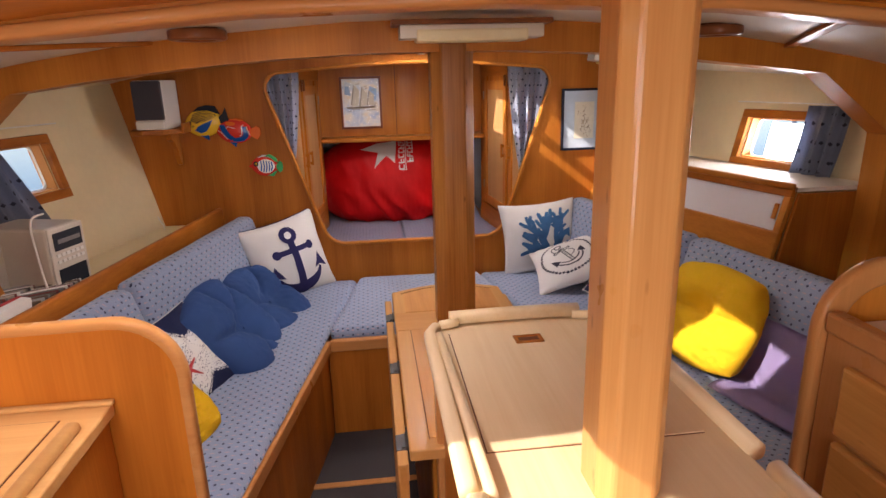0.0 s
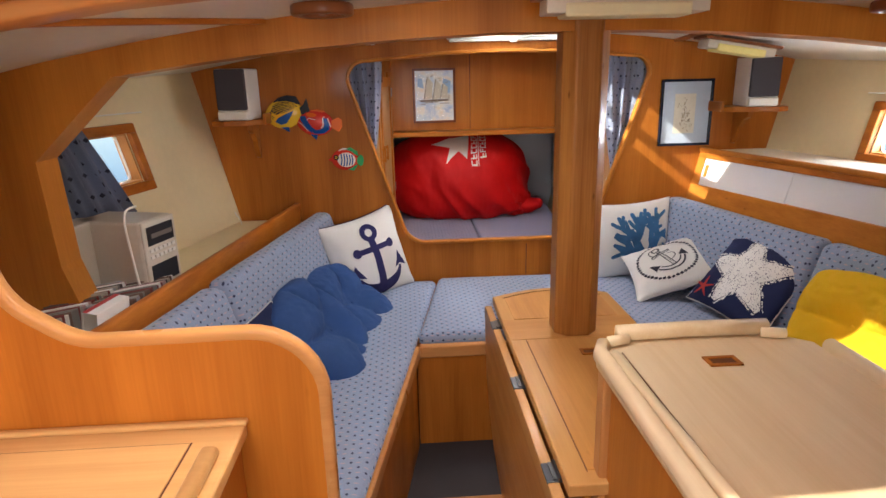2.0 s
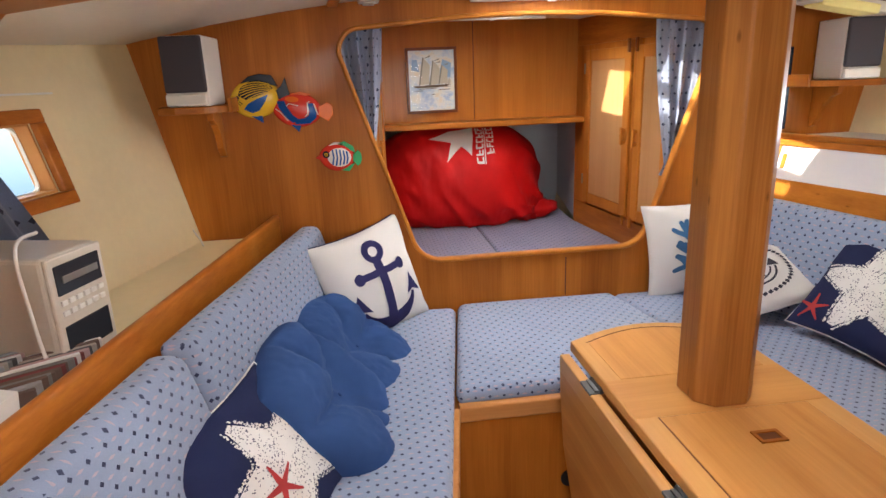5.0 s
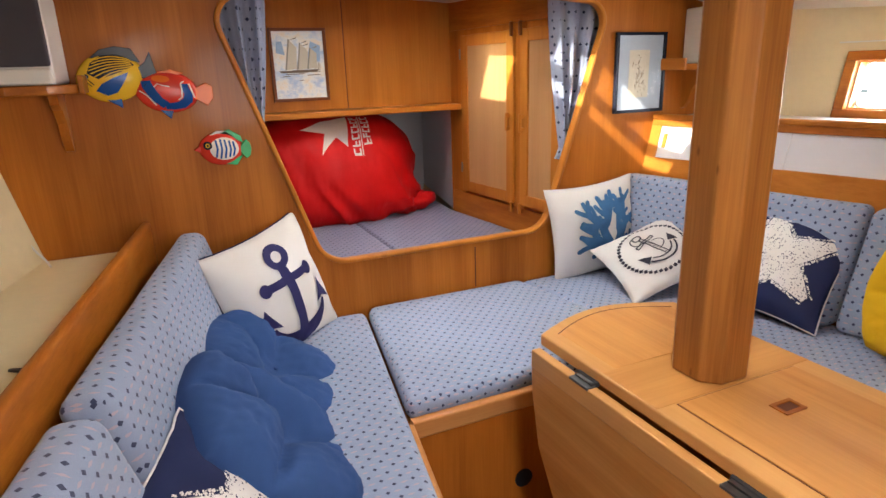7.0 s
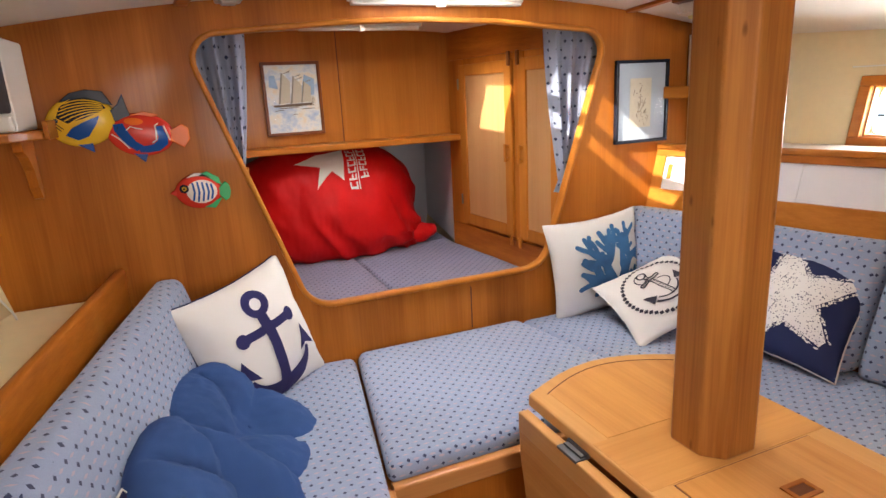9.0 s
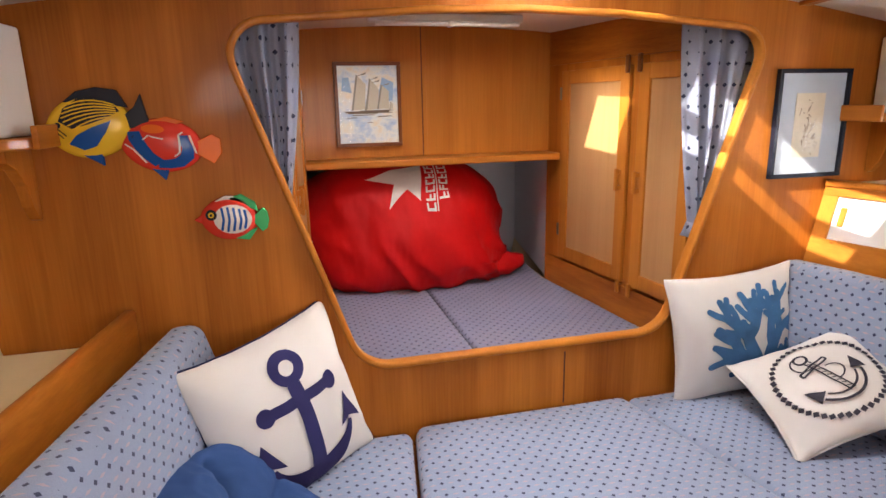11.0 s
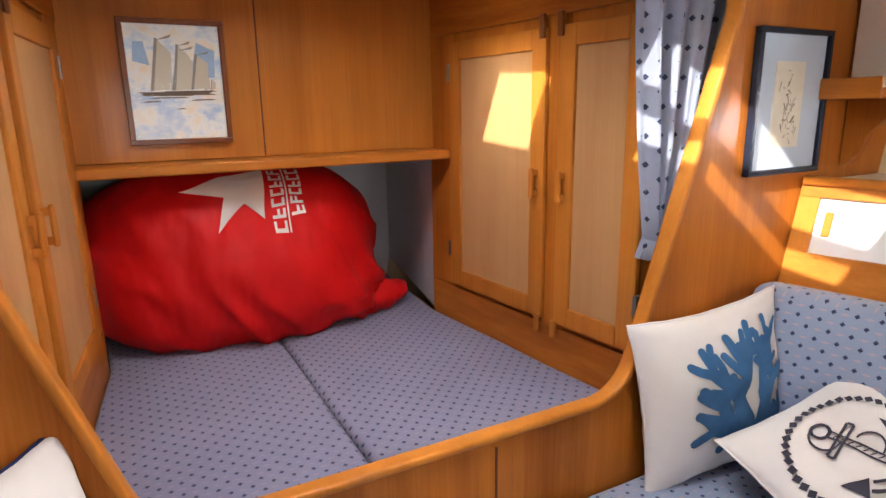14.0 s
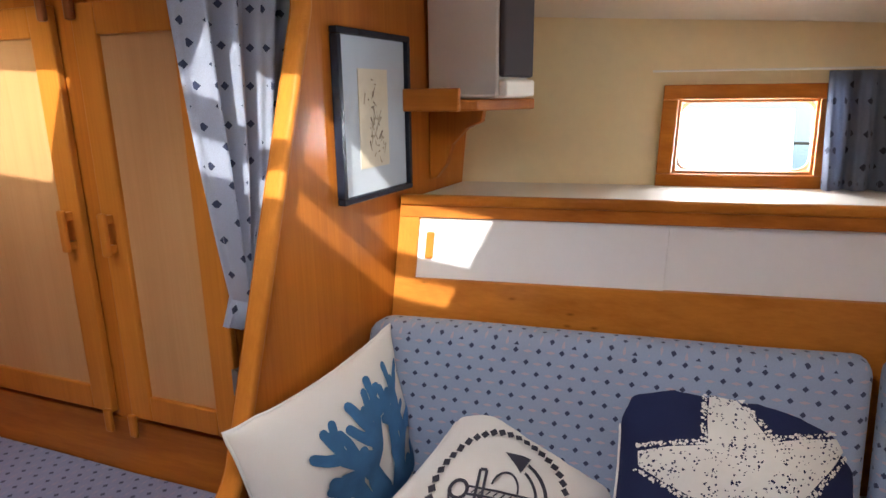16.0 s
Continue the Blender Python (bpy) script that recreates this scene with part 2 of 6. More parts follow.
seat_cloth = upholstery("dotted_blue_upholstery", (0.270, 0.335, 0.475), (0.028, 0.04, 0.095), 0.041, 0.125, 0.5)
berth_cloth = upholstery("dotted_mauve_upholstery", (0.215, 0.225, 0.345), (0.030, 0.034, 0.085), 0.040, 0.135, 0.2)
curtain_cloth = upholstery("dotted_blue_curtain", (0.48, 0.54, 0.69), (0.04, 0.055, 0.13), 0.058, 0.115, 0.0)
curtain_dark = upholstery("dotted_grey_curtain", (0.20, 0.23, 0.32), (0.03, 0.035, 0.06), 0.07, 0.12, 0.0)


def clear(name, rough=0.02, tint=(1, 1, 1)):
    m, nt, bsdf = mat(name)
    bsdf.inputs["Transmission Weight"].default_value = 1.0
    bsdf.inputs["Roughness"].default_value, bsdf.inputs["IOR"].default_value = rough, 1.1
    bsdf.inputs["Base Color"].default_value = (*tint, 1)
    return m


glass = clear("window_glass")


lamp_lens = painted("lamp_diffuser", (0.78, 0.70, 0.45), 0.4, 0.02)


# ---- mesh helpers ----
def thing(name, loc, label, category, group="", kind=""):
    ob = new(name)
    ob.location = loc
    ob.empty_display_size = 0.05
    return tagged(ob, label, category, group, kind)


def root_place(parent):
    p, at = parent, Vector((0, 0, 0))
    while p is not None:
        at = at + p.location
        p = p.parent
    return at


def part(name, bm, material, parent=None, label="", smooth=False):
    """One mesh object from a bmesh in world metres, under a thing or a part."""
    if parent is not None:
        bmesh.ops.translate(bm, vec=-root_place(parent), verts=bm.verts)
    bmesh.ops.recalc_face_normals(bm, faces=bm.faces)
    me = bpy.data.meshes.new(name)
    bm.to_mesh(me)
    bm.free()
    me.materials.append(material)
    if smooth:
        me.shade_smooth()
    ob = new(name, me)
    if parent is not None:
        ob.parent = parent
    return tagged(ob, label)


def solo(name, bm, material, label, category, kind="", group="", smooth=False):
    """A thing of one mesh, with its origin at its base."""
    lo = Vector([min(v.co[i] for v in bm.verts) for i in range(3)])
    hi = Vector([max(v.co[i] for v in bm.verts) for i in range(3)])
    base = Vector(((lo.x + hi.x) / 2, (lo.y + hi.y) / 2, lo.z))
    bmesh.ops.translate(bm, vec=-base, verts=bm.verts)
    ob = part(name, bm, material, None, "", smooth)
    ob.location = base
    return tagged(ob, label, category, group, kind)


def rounded(bm, r, seg=2):
    if r:
        bmesh.ops.bevel(bm, geom=[e for e in bm.edges if e.is_manifold and e.calc_face_angle(0) > 0.5], offset=r, segments=seg, profile=0.5, affect="EDGES")
    return bm


def box(x0, x1, y0, y1, z0, z1, r=0.0, seg=2):
    bm = bmesh.new()
    bmesh.ops.create_cube(bm, size=1, matrix=Matrix.Translation(((x0 + x1) / 2, (y0 + y1) / 2, (z0 + z1) / 2)) @ Matrix.Diagonal((x1 - x0, y1 - y0, z1 - z0, 1)))
    return rounded(bm, r, seg)


def prism(poly, a, b, plane="xy", r=0.0, seg=2):
    """A polygon, pushed out from a to b along the axis that its plane leaves."""
    to = {"xy": lambda u, v, w: (u, v, w), "xz": lambda u, v, w: (u, w, v), "yz": lambda u, v, w: (w, u, v)}[plane]
    bm = bmesh.new()
    low, high = [bm.verts.new(to(u, v, a)) for u, v in poly], [bm.verts.new(to(u, v, b)) for u, v in poly]
    bm.faces.new(low)
    bm.faces.new(high)
    for i in range(len(poly)):
        j = (i + 1) % len(poly)
        bm.faces.new((low[i], low[j], high[j], high[i]))
    bmesh.ops.recalc_face_normals(bm, faces=bm.faces)
    return rounded(bm, r, seg)


def holed(outer, hole, a, b):
    """A plate across the boat (x, z) with an opening, from y = a to b."""
    bm = bmesh.new()
    for loop in (outer, hole):
        vs = [bm.verts.new((u, a, v)) for u, v in loop]
        for i in range(len(vs)):
            bm.edges.new((vs[i], vs[(i + 1) % len(vs)]))
    bmesh.ops.triangle_fill(bm, use_beauty=True, use_dissolve=False, edges=bm.edges[:])
    ret = bmesh.ops.extrude_face_region(bm, geom=bm.faces[:])
    bmesh.ops.translate(bm, vec=(0, b - a, 0), verts=[g for g in ret["geom"] if isinstance(g, bmesh.types.BMVert)])
    return bm


def smooth_poly(points, radii, seg=8):
    """A polygon with rounded corners."""
    out, n = [], len(points)
    for i, (p, r) in enumerate(zip(points, radii)):
        p = Vector(p)
        a, b = (Vector(points[i - 1]) - p).normalized(), (Vector(points[(i + 1) % n]) - p).normalized()
        if not r:
            out.append(tuple(p))
            continue
        half = math.acos(max(-1, min(1, a.dot(b)))) / 2
        d = r / math.tan(half)
        s, e = p + a * d, p + b * d
        c = p + (a + b).normalized() * (r / math.sin(half))
        a0, a1 = math.atan2(*(s - c).yx), math.atan2(*(e - c).yx)
        da = (a1 - a0 + math.pi) % (2 * math.pi) - math.pi
        out += [(c.x + r * math.cos(a0 + da * k / seg), c.y + r * math.sin(a0 + da * k / seg)) for k in range(seg + 1)]
    return out


def sweep(path, w, h, closed=False, up=(0, 0, 1), r=0.0, sides=None):
    """A bar of section w (sideways) by h (along up), or a round rod with that many sides, along a path."""
    bm = bmesh.new()
    n, rings = len(path), []
    if sides:
        sec = [(w / 2 * math.cos(2 * math.pi * k / sides), h / 2 * math.sin(2 * math.pi * k / sides)) for k in range(sides)]
    elif r:
        sec = smooth_poly([(-w / 2, -h / 2), (w / 2, -h / 2), (w / 2, h / 2), (-w / 2, h / 2)], [r] * 4, 3)
    else:
        sec = [(-w / 2, -h / 2), (w / 2, -h / 2), (w / 2, h / 2), (-w / 2, h / 2)]
    for i, p in enumerate(path):
        p = Vector(p)
        a = Vector(path[(i - 1) % n] if closed or i else path[i])
        b = Vector(path[(i + 1) % n] if closed or i < n - 1 else path[i])
        t = (b - a).normalized()
        s = t.cross(Vector(up)).normalized()
        u = s.cross(t).normalized()
        rings.append([bm.verts.new(p + s * x + u * y) for x, y in sec])
    m = len(sec)
    for i in range(n if closed else n - 1):
        A, B = rings[i], rings[(i + 1) % n]
        for k in range(m):
            bm.faces.new((A[k], A[(k + 1) % m], B[(k + 1) % m], B[k]))
    if not closed:
        bm.faces.new(rings[0])
        bm.faces.new(rings[-1][::-1])
    return bm


def warped(bm, f):
    for v in bm.verts:
        v.co = f(*v.co)
    return bm


def moved(bm, m):
    bmesh.ops.transform(bm, matrix=m, verts=bm.verts)
    return bm


def joined(*parts):
    """Several bmeshes as one."""
    out = parts[0]
    for b in parts[1:]:
        me = bpy.data.meshes.new("tmp")
        b.to_mesh(me)
        b.free()
        out.from_mesh(me)
        bpy.data.meshes.remove(me)
    return out


def ball(center, sx, sy, sz, u=24, v=14):
    bm = bmesh.new()
    bmesh.ops.create_uvsphere(bm, u_segments=u, v_segments=v, radius=1.0, matrix=Matrix.Translation(center) @ Matrix.Diagonal((sx, sy, sz, 1)))
    return bm


def rod(a, b, r, sides=12):
    a, b = Vector(a), Vector(b)
    up = (0, 0, 1) if abs((b - a).normalized().z) < 0.9 else (1, 0, 0)
    return sweep([a, b], 2 * r, 2 * r, up=up, sides=sides)


# ---- the boat's shape ----
BULK = 3.293
FLOOR = 0.05
Y_AFT = -1.3


def half_beam(y, z):
    """Half the width inside the hull lining."""
    if y > BULK:
        w = 1.335 - 0.27 * (y - BULK)
    else:
        w = 1.335 + 0.24 * (BULK - max(y, 1.7)) + 0.03 * max(0.0, 1.7 - y)
    return w + 0.215 * (z - 1.345)


def roof(x, y):
    """Underside of the deck."""
    return 1.655 - 0.078 * (x - CX) ** 2


def arch_low(x):
    return 1.570 - 0.066 * (x - CX) ** 2


def hull(side, off=0.0):
    return lambda y, z, o: (CX + side * (half_beam(y, z) - o - off), y, z)


def hull_box(side, y0, y1, z0, z1, o0, o1, r=0.0):
    """A box lying on the hull's side: along y, up z, o inwards from the lining."""
    f = hull(side)
    return warped(box(y0, y1, z0, z1, o0, o1, r), lambda y, z, o: f(y, z, o))


# ---- setting ----
def hull_side(side, name, y_win0, y_win1, z_win0, z_win1, label):
    ys = [Y_AFT, -0.5, 0.4, 1.2, 1.7, 2.1, y_win0, y_win1, 3.05, BULK, 3.7, 4.1, 4.6, 5.1]
    zs = [FLOOR, 0.5, 0.85, z_win0, z_win1, 1.45, 1.62]
    bm = bmesh.new()
    g = {}
    for k, off in enumerate((0.0, -0.035)):
        for i, y in enumerate(ys):
            for j, z in enumerate(zs):
                g[k, i, j] = bm.verts.new((CX + side * (half_beam(y, z) - off), y, z))
    iw, jw = ys.index(y_win0), zs.index(z_win0)
    for i in range(len(ys) - 1):
        for j in range(len(zs) - 1):
            if (i, j) == (iw, jw):
                for a, b in (((i, j), (i + 1, j)), ((i + 1, j), (i + 1, j + 1)), ((i + 1, j + 1), (i, j + 1)), ((i, j + 1), (i, j))):
                    bm.faces.new((g[0, a[0], a[1]], g[0, b[0], b[1]], g[1, b[0], b[1]], g[1, a[0], a[1]]))
                continue
            for k in (0, 1):
                q = (g[k, i, j], g[k, i + 1, j], g[k, i + 1, j + 1], g[k, i, j + 1])
                bm.faces.new(q if k else q[::-1])
    ob = part(name, bm, cream)
    return tagged(ob, label, "wall", kind="structure")


hull_side(-1, "wall_port", 2.475, 2.765, 1.12, 1.295, "cream painted hull lining beside the settee")
hull_side(1, "wall_starboard", 2.505, 2.80, 1.13, 1.30, "cream painted hull lining above the locker shelf")

# sole and end walls
sole = [(CX + s * (half_beam(y, FLOOR) + 0.02), y) for s, ys in ((1, (Y_AFT, 1.7, BULK, 5.1)), (-1, (5.1, BULK, 1.7, Y_AFT))) for y in ys]
tagged(part("floor", prism(sole, 0.0, FLOOR), carpet), "dark grey carpeted cabin sole", "floor", kind="structure")
strip = box(-0.4, 1.3, 2.235, 2.262, FLOOR, FLOOR + 0.006, 0.002)
tagged(part("trim", strip, trim_x), "light wooden strip across the carpet", "trim", kind="structure")
tagged(part("wall_aft", holed([(CX + s * (half_beam(Y_AFT, z) + 0.04), z) for s, z in ((-1, 0), (1, 0), (1, 1.60), (-1, 1.60))], [(-0.12, 0.80), (0.92, 0.80), (0.92, 1.57), (-0.12, 1.57)], Y_AFT - 0.04, Y_AFT), honey_z), "wooden wall with the open companionway", "wall", kind="structure")
tagged(part("wall_bow", prism([(CX - half_beam(5.1, 0) - 0.03, 0), (CX + half_beam(5.1, 0) + 0.03, 0), (CX + half_beam(5.1, 1.6) + 0.03, 1.6), (CX, 1.69), (CX - half_beam(5.1, 1.6) - 0.03, 1.6)], 5.1, 5.14, "xz"), white_panel), "plain white wall at the end of the berth", "wall", kind="structure")

SALOON_HATCH = (0.33, 0.72, 2.822, 3.262)
ADDED_HATCH = (-0.24, 0.19, 1.375, 1.69)
FORE_HATCH = (0.31, 0.66, 3.575, 3.82)
COMPANION = (-0.62, -0.20, -0.95, 0.80)


def deck(name, y0, y1, hole, height, material, label, thick=0.05):
    """A cambered piece of deck with a hatch opening."""
    hx0, hx1, hy0, hy1 = hole
    xs = sorted([CX + k * 0.22 for k in range(-10, 11) if not (hx0 - 0.08 < CX + k * 0.22 < hx1 + 0.08)] + [hx0, hx1])
    ys = [y0, hy0, hy1, y1]
    bm, g = bmesh.new(), {}
    for k in (0, 1):
        for i, x in enumerate(xs):
            for j, y in enumerate(ys):
                lim = half_beam(y, 1.5) + 0.06
                xx = max(CX - lim, min(CX + lim, x))
                g[k, i, j] = bm.verts.new((xx, y, height(xx, y) + thick * k))
    for i in range(len(xs) - 1):
        for j in range(3):
            if xs[i] == hx0 and j == 1:
                for a, b in (((i, 1), (i + 1, 1)), ((i + 1, 1), (i + 1, 2)), ((i + 1, 2), (i, 2)), ((i, 2), (i, 1))):
                    bm.faces.new((g[0, a[0], a[1]], g[0, b[0], b[1]], g[1, b[0], b[1]], g[1, a[0], a[1]]))
                continue
            for k in (0, 1):
                bm.faces.new((g[k, i, j], g[k, i + 1, j], g[k, i + 1, j + 1], g[k, i, j + 1]))
    bmesh.ops.remove_doubles(bm, verts=bm.verts, dist=0.0005)
    return tagged(part(name, bm, material), label, "ceiling", kind="structure")


def low_roof(x, y):
    return 1.632 - 0.075 * (x - CX) ** 2


deck("ceiling_aft", 1.36, 2.12, ADDED_HATCH, roof, ceiling_white, "white headlining in front of the aft beam")
deck("ceiling", 2.12, BULK + 0.015, SALOON_HATCH, roof, ceiling_white, "white cambered headlining with a deck hatch")
deck("ceiling_forward", BULK + 0.015, 5.14, FORE_HATCH, roof, ceiling_white, "white headlining above the berth")
deck("ceiling_companionway", Y_AFT - 0.04, 1.36, COMPANION, low_roof, honey_x, "varnished wooden ceiling panel by the companionway")


# bulkhead with its rounded opening
def opening(grow=0.0):
    g = grow
    pts = [(CX - 0.445 - g, 0.695 - g), (CX + 0.435 + g, 0.695 - g), (CX + 0.715 + g, 1.535 + g * 0.7)]
    top = [(CX + h, 1.578 - 0.10 * h * h + g) for h in (0.5, 0.25, 0.0, -0.25, -0.5)]
    pts += top + [(CX - 0.72 - g, 1.535 + g * 0.7)]
    return smooth_poly(pts, [0.11, 0.11, 0.075, 0, 0, 0, 0, 0, 0.075], 9)


outer = [(CX - half_beam(BULK, FLOOR) - 0.01, FLOOR), (CX + half_beam(BULK, FLOOR) + 0.01, FLOOR)]
outer += [(CX + half_beam(BULK, 1.5) + 0.01, 1.5)] + [(CX + h, roof(CX + h, 0) + 0.02) for h in (1.36, 1.0, 0.6, 0.2, -0.2, -0.6, -1.0, -1.36)] + [(CX - half_beam(BULK, 1.5) - 0.01, 1.5)]
bulkhead = tagged(part("bulkhead", holed(outer, opening(), BULK, BULK + 0.03), teak_z), "varnished teak bulkhead with a rounded opening to the berth", "wall", kind="structure")
part("trim", sweep([(x, BULK + 0.003, z) for x, z in opening(-0.004)], 0.016, 0.034, True, up=(0, 1, 0), r=0.006), honey_z, bulkhead, "light rounded wooden edge trim", True)
part("seam", box(0.575, 0.579, BULK - 0.0025, BULK + 0.001, 0.515, 0.672), dark_recess, bulkhead, "thin dark panel joint")

# ring frame by the mast
def rib_line(side, legs, knee):
    """Inner and outer corners of half the ring frame, from the sole up to the middle."""
    out = []
    for h, z in legs:
        out.append((h, z, half_beam(2.1, z) + 0.01, z))
    out.append((knee, 1.482, half_beam(2.1, 1.45) + 0.01, roof(CX + 1.5, 0) + 0.01))
    for h in (0.95, 0.7, 0.45, 0.2):
        out.append((h, arch_low(CX + h), h, roof(CX + h, 0) + 0.01))
    return [(CX + side * a, b, CX + side * c, d) for a, b, c, d in out]


ribs = rib_line(-1, ((1.30, 0.5), (1.325, 0.86), (1.365, 1.0), (1.375, 1.28)), 1.155)
ribs += rib_line(1, ((1.40, 0.5), (1.43, 0.86), (1.445, 1.0), (1.447, 1.285)), 1.185)[::-1]
frame_bm = bmesh.new()
rv = [[frame_bm.verts.new(p) for p in ((a, 2.07, b), (c, 2.07, d), (c, 2.17, d), (a, 2.17, b))] for a, b, c, d in ribs]
for A, B in zip(rv, rv[1:]):
    for k in range(4):
        frame_bm.faces.new((A[k], A[(k + 1) % 4], B[(k + 1) % 4], B[k]))
frame_bm.faces.new(rv[0])
frame_bm.faces.new(rv[-1][::-1])
tagged(part("beam", frame_bm, honey_z), "varnished ring frame with knees across the cabin", "beam", kind="structure")

# aft beam with its pale lower edge
beam_bm = prism([(CX + h, low_roof(CX + h, 0) - 0.012) for h in (-1.7, -1.2, -0.8, -0.4, 0, 0.4, 0.8, 1.2, 1.7)] + [(CX + h, roof(CX + h, 0) + 0.02) for h in (1.7, 1.2, 0.8, 0.4, 0, -0.4, -0.8, -1.2, -1.7)], 1.30, 1.36, "xz")
aft_beam = tagged(part("beam", beam_bm, teak_x), "wooden beam at the edge of the aft ceiling", "beam", kind="structure")
part("trim", sweep([(CX + h, 1.325, low_roof(CX + h, 0) - 0.016) for h in (-1.6, -1.2, -0.8, -0.4, 0, 0.4, 0.8, 1.2, 1.6)], 0.075, 0.022, r=0.008), trim_x, aft_beam, "pale rounded moulding", True)

# battens on the white headlining
for x0, y0, x1, y1 in ((-0.72, 1.37, -0.33, 2.06), (1.18, 1.37, 1.50, 2.06), (1.05, 2.18, 1.25, 3.28), (-0.15, 2.18, -0.25, 3.28)):
    pth = [(x0 + (x1 - x0) * k / 4, y0 + (y1 - y0) * k / 4, roof(x0 + (x1 - x0) * k / 4, 0) - 0.005) for k in range(5)]
    tagged(part("trim", sweep(pth, 0.035, 0.012, r=0.003), teak_y), "narrow wooden batten on the headlining", "trim", kind="structure")


# hatches
def hatch(name, hole, label, drop=0.045, rise=0.075):
    x0, x1, y0, y1 = hole
    z = roof(CX, 0)
    ob = thing(name, ((x0 + x1) / 2, (y0 + y1) / 2, z), label, "hatch", kind="structure")
    t = 0.022
    for nm, b in (("frame", (x0 - t, x1 + t, y0 - t, y0 + 0.006)), ("frame", (x0 - t, x1 + t, y1 - 0.006, y1 + t)), ("frame", (x0 - t, x0 + 0.006, y0, y1)), ("frame", (x1 - 0.006, x1 + t, y0, y1))):
        part(nm, box(*b, z - drop, z + rise, 0.004), plastic_white, ob)
    p = part("pane", box(x0, x1, y0, y1, z + rise - 0.02, z + rise - 0.01), glass, ob, "clear acrylic pane")
    p.visible_shadow = False
    return ob


sh = hatch("window_hatch_saloon", SALOON_HATCH, "white framed deck hatch with a clear pane", 0.012, 0.056)
part("stay_bar", box(0.436, 0.505, 2.83, 3.255, 1.680, 1.688, 0.003), plastic_white, sh, "white bar under the pane")
# unseen hatch, added so that sun falls on the starboard settee
hatch("added_hatch_aft", ADDED_HATCH, "unseen deck hatch, added in front of the aft beam to let the sun in", -0.004)
hatch("window_hatch_fore", FORE_HATCH, "white framed deck hatch over the berth", 0.014, 0.056)


# hull windows
def hull_window(side, name, y0, y1, z0, z1, label):
    c = Vector(hull(side)((y0 + y1) / 2, z0, 0))
    ob = thing(name, c, label, "window", kind="structure")
    t = 0.034
    for b in ((y0 - t, y1 + t, z0 - t, z0), (y0 - t, y1 + t, z1, z1 + t), (y0 - t, y0, z0, z1), (y1, y1 + t, z0, z1)):
        part("window_frame", hull_box(side, *b, -0.004, 0.016, 0.003), teak_y, ob)
    for b in ((y0, y1, z0, z0 + 0.006), (y0, y1, z1 - 0.006, z1), (y0, y0 + 0.006, z0 + 0.006, z1 - 0.006), (y1 - 0.006, y1, z0 + 0.006, z1 - 0.006)):
        part("reveal", hull_box(side, *b, -0.05, -0.004), trim_wood, ob)
    p = part("pane", hull_box(side, y0, y1, z0, z1, -0.048, -0.044), glass, ob)
    p.visible_shadow = side < 0
    rim = smooth_poly([(y0 + 0.004, z0 + 0.004), (y1 - 0.004, z0 + 0.004), (y1 - 0.004, z1 - 0.004), (y0 + 0.004, z1 - 0.004)], [0.03] * 4, 5)
    f = hull(side)
    part("gasket", sweep([f(y, z, -0.04) for y, z in rim], 0.008, 0.008, True, up=(1, 0, 0)), plastic_white, ob, "pale rubber gasket")
    return ob


hull_window(-1, "window_1", 2.475, 2.765, 1.12, 1.295, "small wood-framed hull window with a sea view")
hull_window(1, "window_2", 2.505, 2.80, 1.13, 1.30, "small wood-framed hull window in bright light")


def folds(bm_path, z0, z1, amp, waves, thick=0.004, taper=0.0, rows=10, phase=0.0):
    """A hanging cloth; bm_path(s) gives x, y along its head for s from 0 to 1, and taper gathers it at the foot."""
    bm, n = bmesh.new(), 72
    grid = []
    for j in range(rows + 1):
        k = j / rows
        row = []
        for i in range(n + 1):
            s = i / n
            p, nrm = bm_path(s, k)
            wob = amp * (0.75 + 0.35 * k) * (math.sin(2 * math.pi * waves * s + phase + 0.5 * math.sin(3 * k)) + 0.35 * math.sin(2 * math.pi * waves * 2.3 * s + 1.3 + k))
            row.append(bm.verts.new(Vector((p[0], p[1], z1 + (z0 - z1) * k)) + Vector((nrm[0], nrm[1], 0)) * wob))
        grid.append(row)
    for j in range(rows):
        for i in range(n):
            bm.faces.new((grid[j][i], grid[j][i + 1], grid[j + 1][i + 1], grid[j + 1][i]))
    bmesh.ops.solidify(bm, geom=bm.faces[:], thickness=thick)
    return bm


def opening_curtain(side, name, label):
    """A curtain gathered against the slanted side of the opening."""
    def head(s, k):
        z = 1.60 - 0.64 * k
        edge = CX + side * (0.70 - 0.34 * (1.50 - min(z, 1.50)) + 0.10 - 0.085 * max(0.0, k - 0.6) / 0.4)
        inner = CX + side * ((0.485 if side > 0 else 0.535) + 0.080 * k ** 1.6)
        return (edge + (inner - edge) * s, BULK + 0.062 + 0.004 * s), (0, 1)
    return solo(name, folds(head, 0.96, 1.60, 0.019, 4.2, rows=24), curtain_cloth, label, "curtain", smooth=True)


cl = opening_curtain(-1, "curtain", "gathered blue dotted curtain beside the berth opening")
cr = opening_curtain(1, "curtain", "gathered blue dotted curtain in bright sunlight beside the opening")
solo("curtain_hook", joined(rod((1.030, BULK + 0.032, 0.968), (0.998, BULK + 0.020, 0.962), 0.006, 10), ball((0.995, BULK + 0.019, 0.962), 0.010, 0.010, 0.009, 12, 8)), black, "dark tie-back hook at the foot of the curtain", "hook", smooth=True)
cl["group"] = cr["group"] = "curtains of the berth opening"


